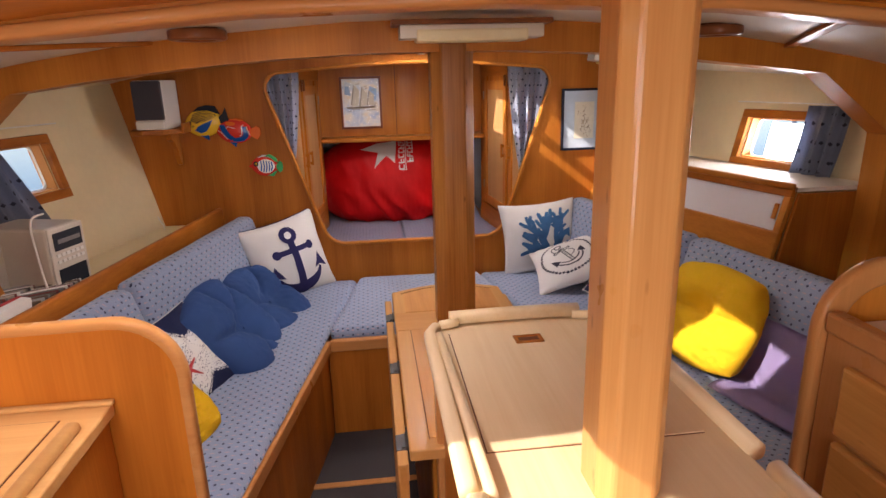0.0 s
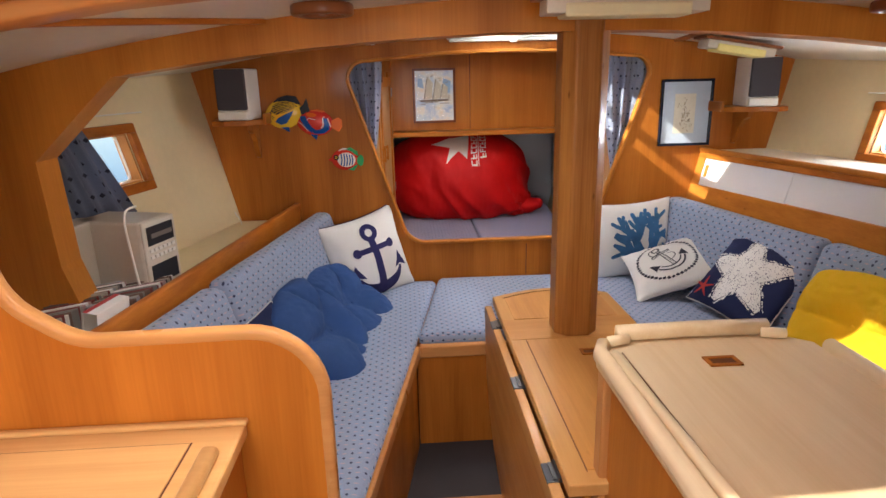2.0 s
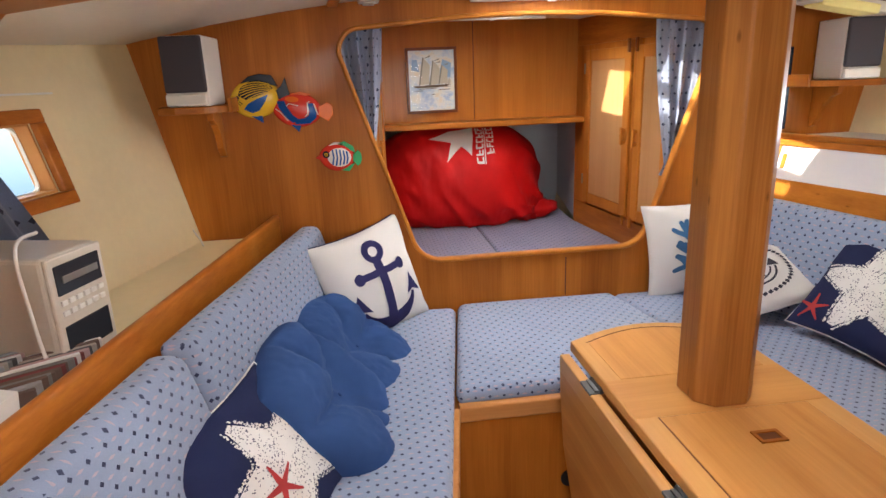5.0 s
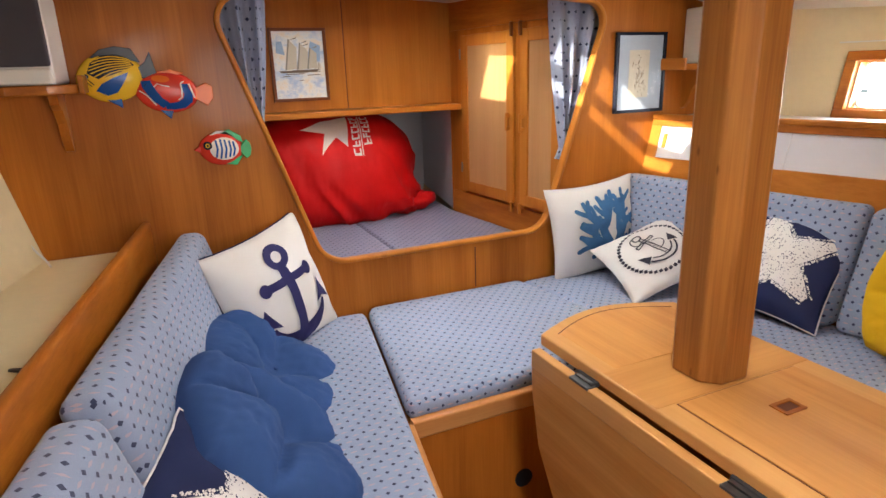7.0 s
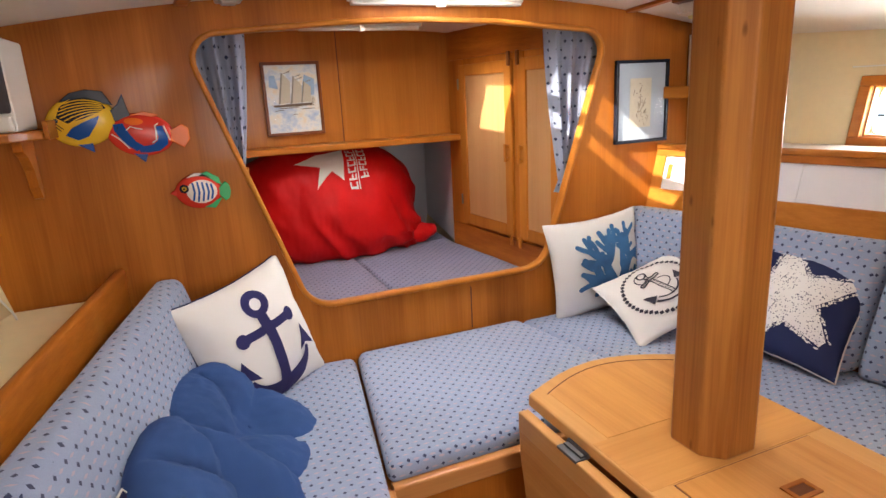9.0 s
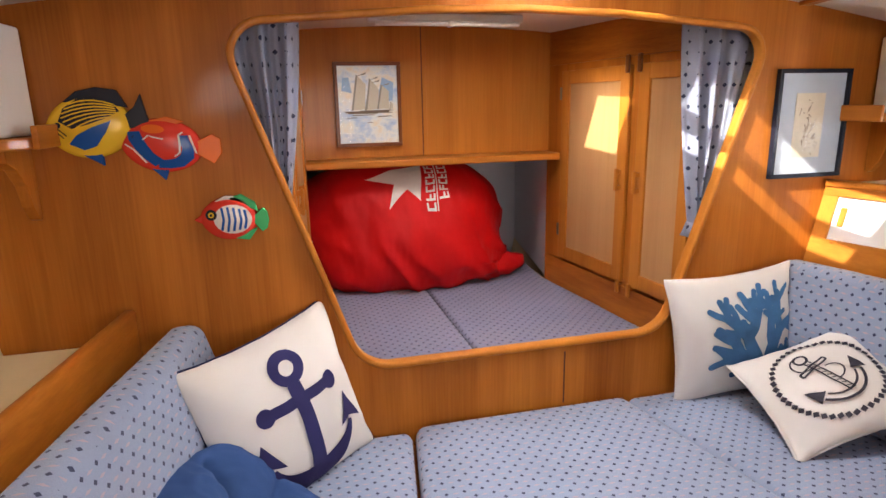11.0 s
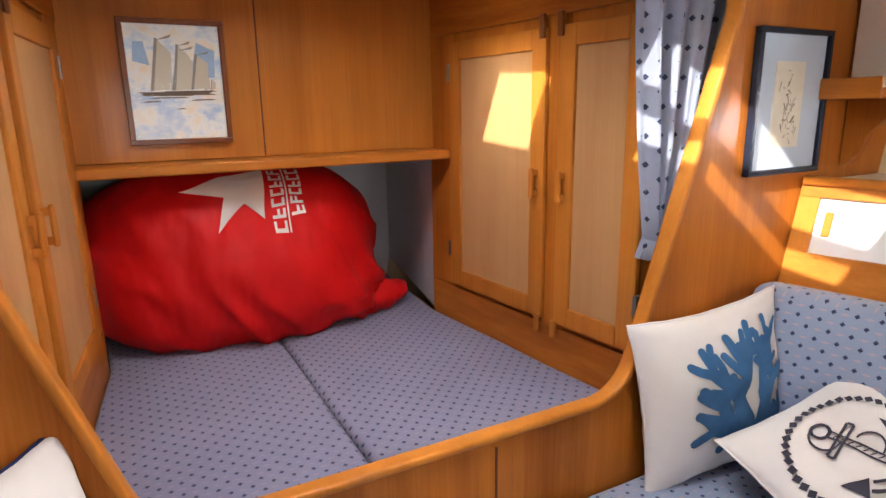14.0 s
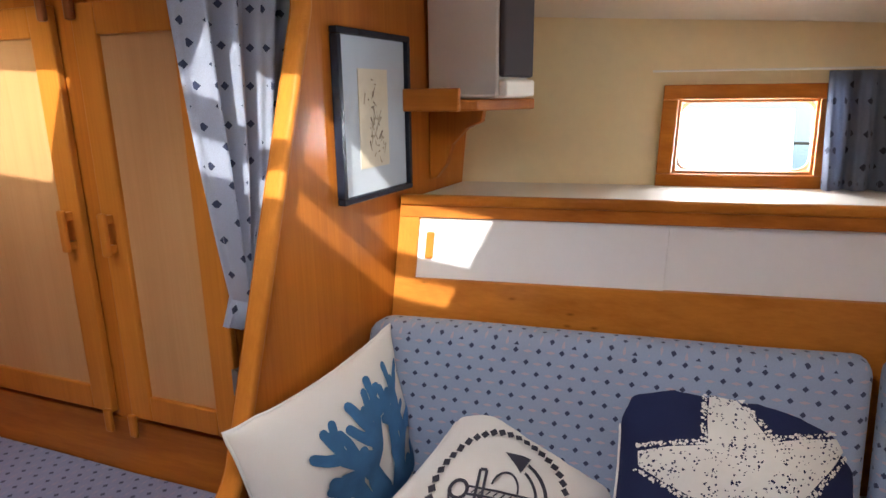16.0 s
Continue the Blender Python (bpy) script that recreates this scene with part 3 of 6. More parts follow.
def window_curtain(side, y0, y1, z0, z1, flare, label):
    def head(s, k):
        y = y0 + (y1 - y0) * s + flare * k * s
        x, _, _ = hull(side)(y, z1 + (z0 - z1) * k, 0.05)
        return (x, y), (1, 0)
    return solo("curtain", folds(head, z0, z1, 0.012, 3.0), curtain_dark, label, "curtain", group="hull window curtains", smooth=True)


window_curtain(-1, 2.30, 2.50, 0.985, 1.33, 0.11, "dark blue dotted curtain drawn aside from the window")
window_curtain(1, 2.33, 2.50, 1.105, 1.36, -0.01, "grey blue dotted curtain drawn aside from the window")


def curtain_wire(side, y0, y1, z, label):
    f = hull(side)
    ob = solo("curtain_wire", sweep([f(y0 + (y1 - y0) * k / 6, z, 0.03) for k in range(7)], 0.006, 0.006, sides=6), plastic_white, label, "curtain rail")
    return ob


curtain_wire(1, 2.30, 2.86, 1.365, "thin white curtain wire on the hull lining")
curtain_wire(-1, 2.28, 2.84, 1.365, "thin white curtain wire on the hull lining")


# ---- settees ----
def front_x(y):
    return 0.02 + 0.17 * (y - 2.6)


def mirror(poly):
    return [(2 * CX - x, y) for x, y in poly][::-1]


def settee_base(name, poly, edge, label):
    ob = thing(name, (sum(p[0] for p in poly) / len(poly), sum(p[1] for p in poly) / len(poly), FLOOR), label, "bench")
    part("base", prism(poly, FLOOR, 0.458), teak_z, ob)
    part("lip", sweep([(x, y, 0.456) for x, y in edge], 0.03, 0.05, r=0.007), trim_x, ob, "pale rounded front edge")
    return ob


def hull_x(y, z, inset=0.0):
    return CX - half_beam(y, z) + inset


port_poly = [(front_x(1.44), 1.44), (front_x(2.58), 2.58), (front_x(2.58), 3.285), (hull_x(3.285, 0.1, 0.02), 3.285), (hull_x(1.44, 0.1, 0.02), 1.44)]
settee_base("settee_base", port_poly, [(front_x(1.44), 1.44, 0)[:2], (front_x(2.585), 2.585)], "teak settee base with a pale front edge")
settee_base("settee_base", mirror(port_poly), [(2 * CX - front_x(2.585), 2.585), (2 * CX - front_x(1.44), 1.44)], "teak settee base behind the table")
fx = front_x(2.58) + 0.004
bow_poly = [(fx, 2.60), (2 * CX - fx, 2.60), (2 * CX - fx, 3.285), (fx, 3.285)]
bow = settee_base("settee_base", bow_poly, [(fx + 0.012, 2.60), (2 * CX - fx - 0.012, 2.60)], "teak settee base in front of the bulkhead")
part("vent", moved(rod((0.36, 2.6045, 0.20), (0.36, 2.5965, 0.20), 0.028, 20), Matrix()), black, bow, "round dark hole")


def puffy(bm, amount, cuts=5):
    """A cushion's slightly crowned top and uneven seams."""
    for v in bm.verts:
        d = noise.noise(v.co * 5.0) * amount + noise.noise(v.co * 16.0) * amount * 0.35
        v.co.z += d
        v.co.x += noise.noise(v.co * 7.0 + Vector((3, 1, 2))) * amount * 0.6
    return bm


def cushion(poly, z0, z1, material, label, r=0.028, tilt=None, group=""):
    bm = prism(poly, z0, z1)
    bmesh.ops.subdivide_edges(bm, edges=[e for e in bm.edges if e.calc_length() > 0.3], cuts=4, use_grid_fill=True)
    rounded(bm, r, 4)
    if tilt:
        warped(bm, tilt)
    puffy(bm, 0.004)
    return solo("seat_cushion", bm, material, label, "cushion", group=group, smooth=True)


def back_line(y):
    return -0.36 - 0.2 * (3.27 - y)


J = 0.004
seat_port = [(front_x(1.45) + 0.005, 1.45), (front_x(3.28) - J, 3.283), (back_line(3.28) + 0.02, 3.283), (back_line(1.45) + 0.02, 1.45)]
cushion(seat_port, 0.462, 0.512, seat_cloth, "light blue dotted settee seat cushion", group="settee cushions")
cushion(mirror(seat_port), 0.462, 0.512, seat_cloth, "light blue dotted settee seat cushion behind the table", group="settee cushions")
cushion([(front_x(2.61) + J, 2.61), (2 * CX - front_x(2.61) - J, 2.61), (2 * CX - front_x(3.28) - J, 3.283), (front_x(3.28) + J, 3.283)], 0.462, 0.522, seat_cloth, "light blue dotted seat cushion below the bulkhead", group="settee cushions")


def back_cushion(y0, y1, side, z1, label):
    """A leaning back cushion."""
    bm = box(y0, y1, 0.0, 0.075, 0.514, z1)
    bmesh.ops.subdivide_edges(bm, edges=[e for e in bm.edges if e.calc_length() > 0.25], cuts=4, use_grid_fill=True)
    rounded(bm, 0.026, 4)

    def place(y, d, z):
        x = back_line(y) - d + 0.10 * (z1 - z) / 0.36
        return (x if side < 0 else 2 * CX - x, y, z)
    warped(bm, place)
    puffy(bm, 0.004)
    return solo("back_cushion", bm, seat_cloth, label, "cushion", group="settee back cushions", smooth=True)


back_cushion(2.285, 3.285, -1, 0.872, "light blue dotted back cushion on the settee")
back_cushion(1.45, 2.270, -1, 0.865, "light blue dotted back cushion near the divider")
back_cushion(2.425, 3.285, 1, 0.885, "light blue dotted back cushion under the white lockers")
back_cushion(1.45, 2.410, 1, 0.885, "light blue dotted back cushion in a patch of sun")

# port shelf with its fiddle board
shelf = [(-0.53, 3.285), (hull_x(3.285, 0.85, 0.004), 3.285), (hull_x(2.4, 0.85, 0.004), 2.4), (hull_x(1.7, 0.85, 0.004), 1.7), (hull_x(1.44, 0.85, 0.004), 1.44), (-0.78, 1.44)]
ps = thing("side_shelf", (-0.8, 2.3, 0.80), "long shelf behind the settee with a wooden fiddle board", "shelf")
part("shelf_board", prism(shelf, 0.815, 0.837), cream, ps, "cream painted shelf")
part("fiddle", sweep([(-0.51 - 0.155 * (3.285 - y), y, 0.79) for y in (3.285, 2.9, 2.4, 1.9, 1.44)], 0.026, 0.25, r=0.010), teak_y, ps, "varnished fiddle board with a rounded top", True)


# starboard lockers with sliding white doors
def lock(y, z, o):
    return (1.385 + 0.24 * (3.293 - y) + 0.22 * (z - 1.0) - o, y, z)


def lock_box(y0, y1, z0, z1, o0, o1, r=0.0):
    return warped(box(y0, y1, z0, z1, o0, o1, r), lambda y, z, o: lock(y, z, o))


lk = thing("locker", (1.7, 2.75, 0.5), "low wooden locker with sliding white doors and a shelf top", "cabinet")
rail_wood = wood("knotty_rail_wood", MID_L, MID_D, "y", knots=0.6)
part("lower_rail", lock_box(2.19, 3.288, 0.60, 0.945, -0.02, 0.0, 0.002), rail_wood, lk)
part("upper_rail", lock_box(2.19, 3.288, 1.07, 1.104, -0.02, 0.0, 0.002), teak_y, lk)
part("end_stile", lock_box(3.247, 3.288, 0.945, 1.07, -0.02, -0.001, 0.001), honey_z, lk)
part("end_stile", lock_box(2.19, 2.215, 0.945, 1.07, -0.02, -0.001, 0.001), honey_z, lk)
for y0, y1, o in ((2.765, 3.247, -0.008), (2.215, 2.80, -0.014)):
    d = part("door", lock_box(y0, y1, 0.94, 1.075, o - 0.006, o), white_panel, lk, "white sliding door")
    hy = y1 - 0.025 if y1 > 3 else y0 + 0.025
    part("handle", lock_box(hy - 0.008, hy + 0.008, 0.985, 1.04, o - 0.002, o + 0.006, 0.003), honey_z, d, "small wooden finger pull")
top_poly = [(lock(3.288, 1.1, -0.01)[0], 3.288), (2 * CX - hull_x(3.288, 1.1, 0.004), 3.288), (2 * CX - hull_x(2.19, 1.1, 0.004), 2.19), (lock(2.19, 1.1, -0.01)[0], 2.19)]
part("top", prism(top_poly, 1.088, 1.102), ceiling_white, lk, "cream shelf top")
part("fiddle", sweep([(lock(y, 1.11, 0.0)[0], y, 1.106) for y in (3.285, 2.8, 2.3, 2.19)], 0.022, 0.022, r=0.007), honey_y, lk, "low rounded fiddle", True)
part("end_panel", prism([(lock(2.19, 0.6, -0.02)[0], 0.6), (lock(2.19, 1.085, -0.02)[0], 1.085), (2 * CX - hull_x(2.19, 1.085, 0.01), 1.085), (2 * CX - hull_x(2.19, 0.6, 0.01), 0.6)], 2.172, 2.188, "xz"), teak_z, lk)


# ---- table and mast ----
tb = thing("saloon_table", (0.485, 1.95, FLOOR), "drop-leaf wooden saloon table around the mast", "table")
fr = [(0.285, 1.42), (0.687, 1.42), (0.687, 2.38)] + [(0.687 - 0.402 * k / 8, 2.385 + 0.085 * math.sin(math.pi * (0.12 + 0.88 * k / 8)) + 0.03 * k / 8) for k in range(9)]
part("tabletop", prism(fr, 0.708, 0.735, r=0.004), table_edge, tb)
part("lid", prism([(0.332, 1.46), (0.632, 1.46), (0.632, 2.052), (0.332, 2.052)], 0.7352, 0.7375, r=0.0008), table_y, tb, "lift-out lid in the tabletop")
for b in ((0.3298, 0.3318, 1.457, 2.0545), (0.6322, 0.6342, 1.457, 2.0545), (0.3318, 0.6322, 2.0525, 2.0545)):
    part("groove", box(*b, 0.7335, 0.7358), dark_recess, tb, "dark joint round the lid")


def flush_pull(parent, x, y, z, w=0.05, d=0.035):
    part("pull_rim", joined(box(x - w / 2, x + w / 2, y - d / 2, y - d / 2 + 0.007, z, z + 0.003), box(x - w / 2, x + w / 2, y + d / 2 - 0.007, y + d / 2, z, z + 0.003), box(x - w / 2, x - w / 2 + 0.007, y - d / 2, y + d / 2, z, z + 0.0028), box(x + w / 2 - 0.007, x + w / 2, y - d / 2, y + d / 2, z, z + 0.0028)), teak_x, parent, "reddish wooden rim of the flush pull")
    part("pull_well", box(x - w / 2 + 0.007, x + w / 2 - 0.007, y - d / 2 + 0.007, y + d / 2 - 0.007, z, z + 0.0012), dark_recess, parent, "dark sunken finger well")


table_x = wood("table_cross_wood", (0.68, 0.345, 0.10), (0.44, 0.185, 0.042), "x", 0.36, contrast=0.7)
part("cross_band", prism([(0.289, 2.058), (0.683, 2.058), (0.683, 2.205), (0.289, 2.205)], 0.7351, 0.7359), table_x, tb, "cross-grained band round the mast foot")
part("end_board", prism([(0.324, 2.2075), (0.650, 2.2075), (0.650, 2.360)] + [(0.650 - 0.326 * k / 8, 2.362 + 0.078 * math.sin(math.pi * (0.12 + 0.84 * k / 8)) + 0.02 * k / 8) for k in range(9)], 0.7351, 0.7362), table_y, tb, "curved end board")
part("end_joint", sweep([(0.655 - 0.336 * k / 12, 2.366 + 0.078 * math.sin(math.pi * (0.12 + 0.84 * k / 12)) + 0.02 * k / 12, 0.7352) for k in range(13)], 0.002, 0.0016), dark_recess, tb, "thin dark curved joint")
flush_pull(tb, 0.487, 1.957, 0.7375)
part("trunk", box(0.34, 0.63, 1.50, 2.33, FLOOR, 0.708, 0.01), honey_z, tb)
for side in (-1, 1):
    x = 0.270 if side < 0 else 0.702
    leaf = [(1.42, 0.70), (2.415, 0.70), (2.41, 0.60), (2.38, 0.47), (2.31, 0.36), (2.20, 0.28), (2.05, 0.235), (1.80, 0.22), (1.42, 0.22)]
    lf = part("leaf", prism(leaf, x - 0.011, x + 0.011, "yz", 0.004), table_y, tb, "folded drop leaf with a curved end")
    rail = part("leaf_edge", box(x - 0.012, x + 0.012, 1.42, 2.412, 0.66, 0.704, 0.003), table_edge, lf)
    for y in (2.24, 1.865, 1.50):
        part("hinge", joined(box(x - 0.013, x + 0.0125, y - 0.03, y + 0.03, 0.7005, 0.7065, 0.001), rod((x + 0.014 * -side, y - 0.03, 0.709), (x + 0.014 * -side, y + 0.03, 0.709), 0.0055, 10), box(x + 0.012 * -side - 0.012, x + 0.012 * -side + 0.012, y - 0.026, y + 0.026, 0.7055, 0.7105)), hinge_steel, lf, "dull metal hinge")


def octagon(cx, cy, half, cut, n=8):
    c = cut
    return [(cx - half + c, cy - half), (cx + half - c, cy - half), (cx + half, cy - half + c), (cx + half, cy + half - c), (cx + half - c, cy + half), (cx - half + c, cy + half), (cx - half, cy + half - c), (cx - half, cy - half + c)]


mast_wood = wood("mast_wood", (0.56, 0.245, 0.058), (0.21, 0.072, 0.014), "z", 0.32, coat=0.10, knots=0.6, contrast=1.05)
solo("mast", prism(octagon(0.483, 2.125, 0.062, 0.03), 0.736, 1.70, r=0.004), mast_wood, "varnished octagonal wooden mast rising through the table", "mast", kind="structure")

# ---- sideboard by the companionway ----
sb = thing("sideboard", (0.53, 1.0, FLOOR), "pale ash sideboard with raised fiddle rails", "cabinet")
edge = [(0.335, 0.42), (0.735, 0.42), (0.735, 1.45), (0.675, 1.50), (0.375, 1.50), (0.335, 1.455)]
part("top", prism(edge, 0.955, 0.988, r=0.005), pale_y, sb)
part("lid", prism([(0.378, 1.03), (0.70, 1.03), (0.70, 1.455), (0.40, 1.455), (0.378, 1.44)], 0.988, 0.9905), pale_y, sb, "lift-up ash lid")
for b in ((0.376, 0.378, 1.03, 1.44), (0.376, 0.70, 1.028, 1.03)):
    part("groove", box(*b, 0.987, 0.9888), dark_recess, sb, "thin dark joint")
flush_pull(sb, 0.53, 1.385, 0.9905, 0.056, 0.034)
for pth, nm in (([(0.348, 0.45, 0.990), (0.348, 0.93, 0.990)], "rail"), ([(0.338, 0.95, 0.988), (0.338, 1.44, 0.988), (0.355, 1.475, 0.988)], "rail"), ([(0.385, 1.492, 1.003), (0.53, 1.496, 1.003), (0.668, 1.492, 1.003)], "rail"), ([(0.742, 1.42, 0.992), (0.742, 0.97, 0.992)], "rail"), ([(0.742, 0.93, 0.992), (0.742, 0.45, 0.992)], "rail")):
    part(nm, sweep(pth, 0.026, 0.028, r=0.010), pale_y, sb, "rounded raised fiddle rail", True)
part("rail_end", sweep([(0.362, 1.468, 0.998), (0.40, 1.478, 0.998)], 0.018, 0.018, r=0.007), pale_x, sb, "", True)
part("rail_end", sweep([(0.65, 1.478, 0.998), (0.692, 1.468, 0.998)], 0.018, 0.018, r=0.007), pale_x, sb, "", True)
part("rail_inner", sweep([(0.365, 0.93, 0.995), (0.355, 1.42, 0.995)], 0.016, 0.020, r=0.006), pale_y, sb, "", True)
part("body", box(0.36, 0.715, 0.44, 1.465, FLOOR, 0.955, 0.004), honey_z, sb)
part("corner_post", box(0.346, 0.378, 1.435, 1.475, FLOOR, 0.955, 0.006), trim_wood, sb, "light rounded corner post")
solo("post", prism(octagon(0.533, 0.94, 0.043, 0.017), 0.989, 1.66, r=0.004), wood("post_wood", (0.70, 0.39, 0.14), (0.44, 0.19, 0.055), "z", 0.30, coat=0.25, knots=0.55, contrast=1.0), "pale octagonal wooden grab post standing on the sideboard", "post", kind="structure")

# ---- dividers ----
pd = thing("divider", (-0.45, 1.405, FLOOR), "wooden settee divider with a swept rounded top", "panel")
prof = [(-0.142, FLOOR), (-0.142, 1.077), (-0.52, 1.072), (-0.63, 1.15), (-0.66, 1.60), (-1.30, 1.50), (-1.30, FLOOR)]
pp = smooth_poly(prof, [0, 0.115, 0.12, 0.12, 0, 0, 0], 9)
divider_wood = wood("divider_wood", (0.62, 0.215, 0.026), (0.35, 0.098, 0.010), "z", plank=0.24, contrast=0.8, knots=0.12)
part("board", prism(pp, 1.393, 1.417, "xz"), divider_wood, pd)
edge_path = [p for p in pp if p[0] > -0.67]
part("edge_trim", sweep([(x, 1.405, z) for x, z in edge_path], 0.022, 0.028, up=(0, 1, 0), r=0.008), trim_x, pd, "pale rounded edge trim", True)
inner_edge = []
for k, (x, z) in enumerate(edge_path):
    a, b = edge_path[max(0, k - 1)], edge_path[min(len(edge_path) - 1, k + 1)]
    n = Vector((b[0] - a[0], b[1] - a[1])).normalized() * 0.0108
    inner_edge.append((x - n.y, 1.405, z + n.x))
part("groove", sweep(inner_edge, 0.0265, 0.0045, up=(0, 1, 0), r=0.001), dark_recess, pd, "dark joint under the edge trim", True)

sd = thing("divider", (1.5, 1.355, FLOOR), "wooden divider with a rounded top beside the drawers", "panel")
pq = smooth_poly([(1.143, FLOOR), (1.143, 1.10), (1.40, 1.10), (1.60, 1.12), (2.15, 1.12), (2.15, FLOOR)], [0, 0.12, 0, 0, 0, 0], 9)
part("board", prism(pq, 1.335, 1.36, "xz"), honey_z, sd)
part("edge_trim", sweep([(x, 1.3475, z) for x, z in pq if z > 0.04][:-1], 0.06, 0.03, up=(0, 1, 0), r=0.012), trim_wood, sd, "rounded edge trim", True)

# chart counter on the port side
counter_wood = wood("counter_wood", (0.76, 0.46, 0.18), (0.58, 0.30, 0.10), "x", 0.35, contrast=0.8)
ct = thing("counter", (-0.75, 0.9, FLOOR), "pale ash counter with a framed top", "counter")
part("top", box(-1.35, -0.272, 0.15, 1.392, 0.895, 0.92, 0.004), counter_wood, ct)
part("inset", box(-1.30, -0.345, 0.18, 1.335, 0.92, 0.9225, 0.001), counter_wood, ct, "flush ash inset panel")
part("groove", box(-0.3445, -0.3425, 0.18, 1.3385, 0.9195, 0.9212), dark_recess, ct, "thin dark joint")
part("groove", box(-1.30, -0.3445, 1.3355, 1.3372, 0.9195, 0.9212), dark_recess, ct, "thin dark joint")
part("fiddle", sweep([(-0.303, 0.2, 0.928), (-0.303, 1.30, 0.928)], 0.026, 0.020, r=0.008), counter_wood, ct, "rounded fiddle strip", True)
part("back_moulding", box(-1.35, -0.268, 1.378, 1.3925, 0.92, 0.930, 0.004), counter_wood, ct)
part("body", box(-1.35, -0.285, 0.17, 1.39, FLOOR, 0.895, 0.003), honey_z, ct)

# galley drawers on the starboard side
gd = thing("drawer_unit", (1.45, 0.8, FLOOR), "wooden galley unit with three drawers and a white top", "cabinet")
part("body", box(1.135, 1.95, -0.2, 1.33, FLOOR, 0.985, 0.004), trim_wood, gd)
part("top", box(1.16, 1.95, -0.2, 1.33, 0.985, 1.0, 0.003), white_panel, gd, "white worktop")
drawer_wood = wood("drawer_wood", (0.68, 0.33, 0.085), (0.42, 0.17, 0.035), "y", knots=0.4)
for z0, z1 in ((0.795, 0.945), (0.63, 0.78), (0.455, 0.615)):
    part("drawer", box(1.115, 1.1375, 0.55, 1.26, z0, z1, 0.008), drawer_wood, gd)
part("fiddle", box(1.125, 1.16, -0.2, 1.33, 0.985, 1.03, 0.008), trim_wood, gd)

# ---- the berth ----
def berth_side(y, side):
    x = 1.05 - 0.10 * (y - 3.5)
    return x if side > 0 else 2 * CX - x


solo("bunk", prism([(berth_side(3.325, -1), 3.325), (berth_side(3.325, 1), 3.325), (berth_side(5.08, 1) + 0.15, 5.08), (berth_side(5.08, -1) - 0.15, 5.08)], FLOOR, 0.515), honey_x, "wooden berth platform behind the bulkhead", "bed base")


def berth_cushion(poly, label):
    bm = prism(poly, 0.515, 0.575)
    bmesh.ops.subdivide_edges(bm, edges=[e for e in bm.edges if e.calc_length() > 0.3], cuts=4, use_grid_fill=True)
    rounded(bm, 0.018, 3)
    puffy(bm, 0.003)
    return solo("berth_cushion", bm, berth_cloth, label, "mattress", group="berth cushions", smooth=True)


SPLIT = 0.412
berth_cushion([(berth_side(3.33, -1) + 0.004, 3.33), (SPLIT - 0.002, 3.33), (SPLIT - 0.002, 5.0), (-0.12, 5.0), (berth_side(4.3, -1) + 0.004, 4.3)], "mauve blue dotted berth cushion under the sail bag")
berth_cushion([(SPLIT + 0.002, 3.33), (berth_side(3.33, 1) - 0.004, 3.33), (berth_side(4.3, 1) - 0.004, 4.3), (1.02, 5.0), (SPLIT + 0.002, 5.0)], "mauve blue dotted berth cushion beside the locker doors")


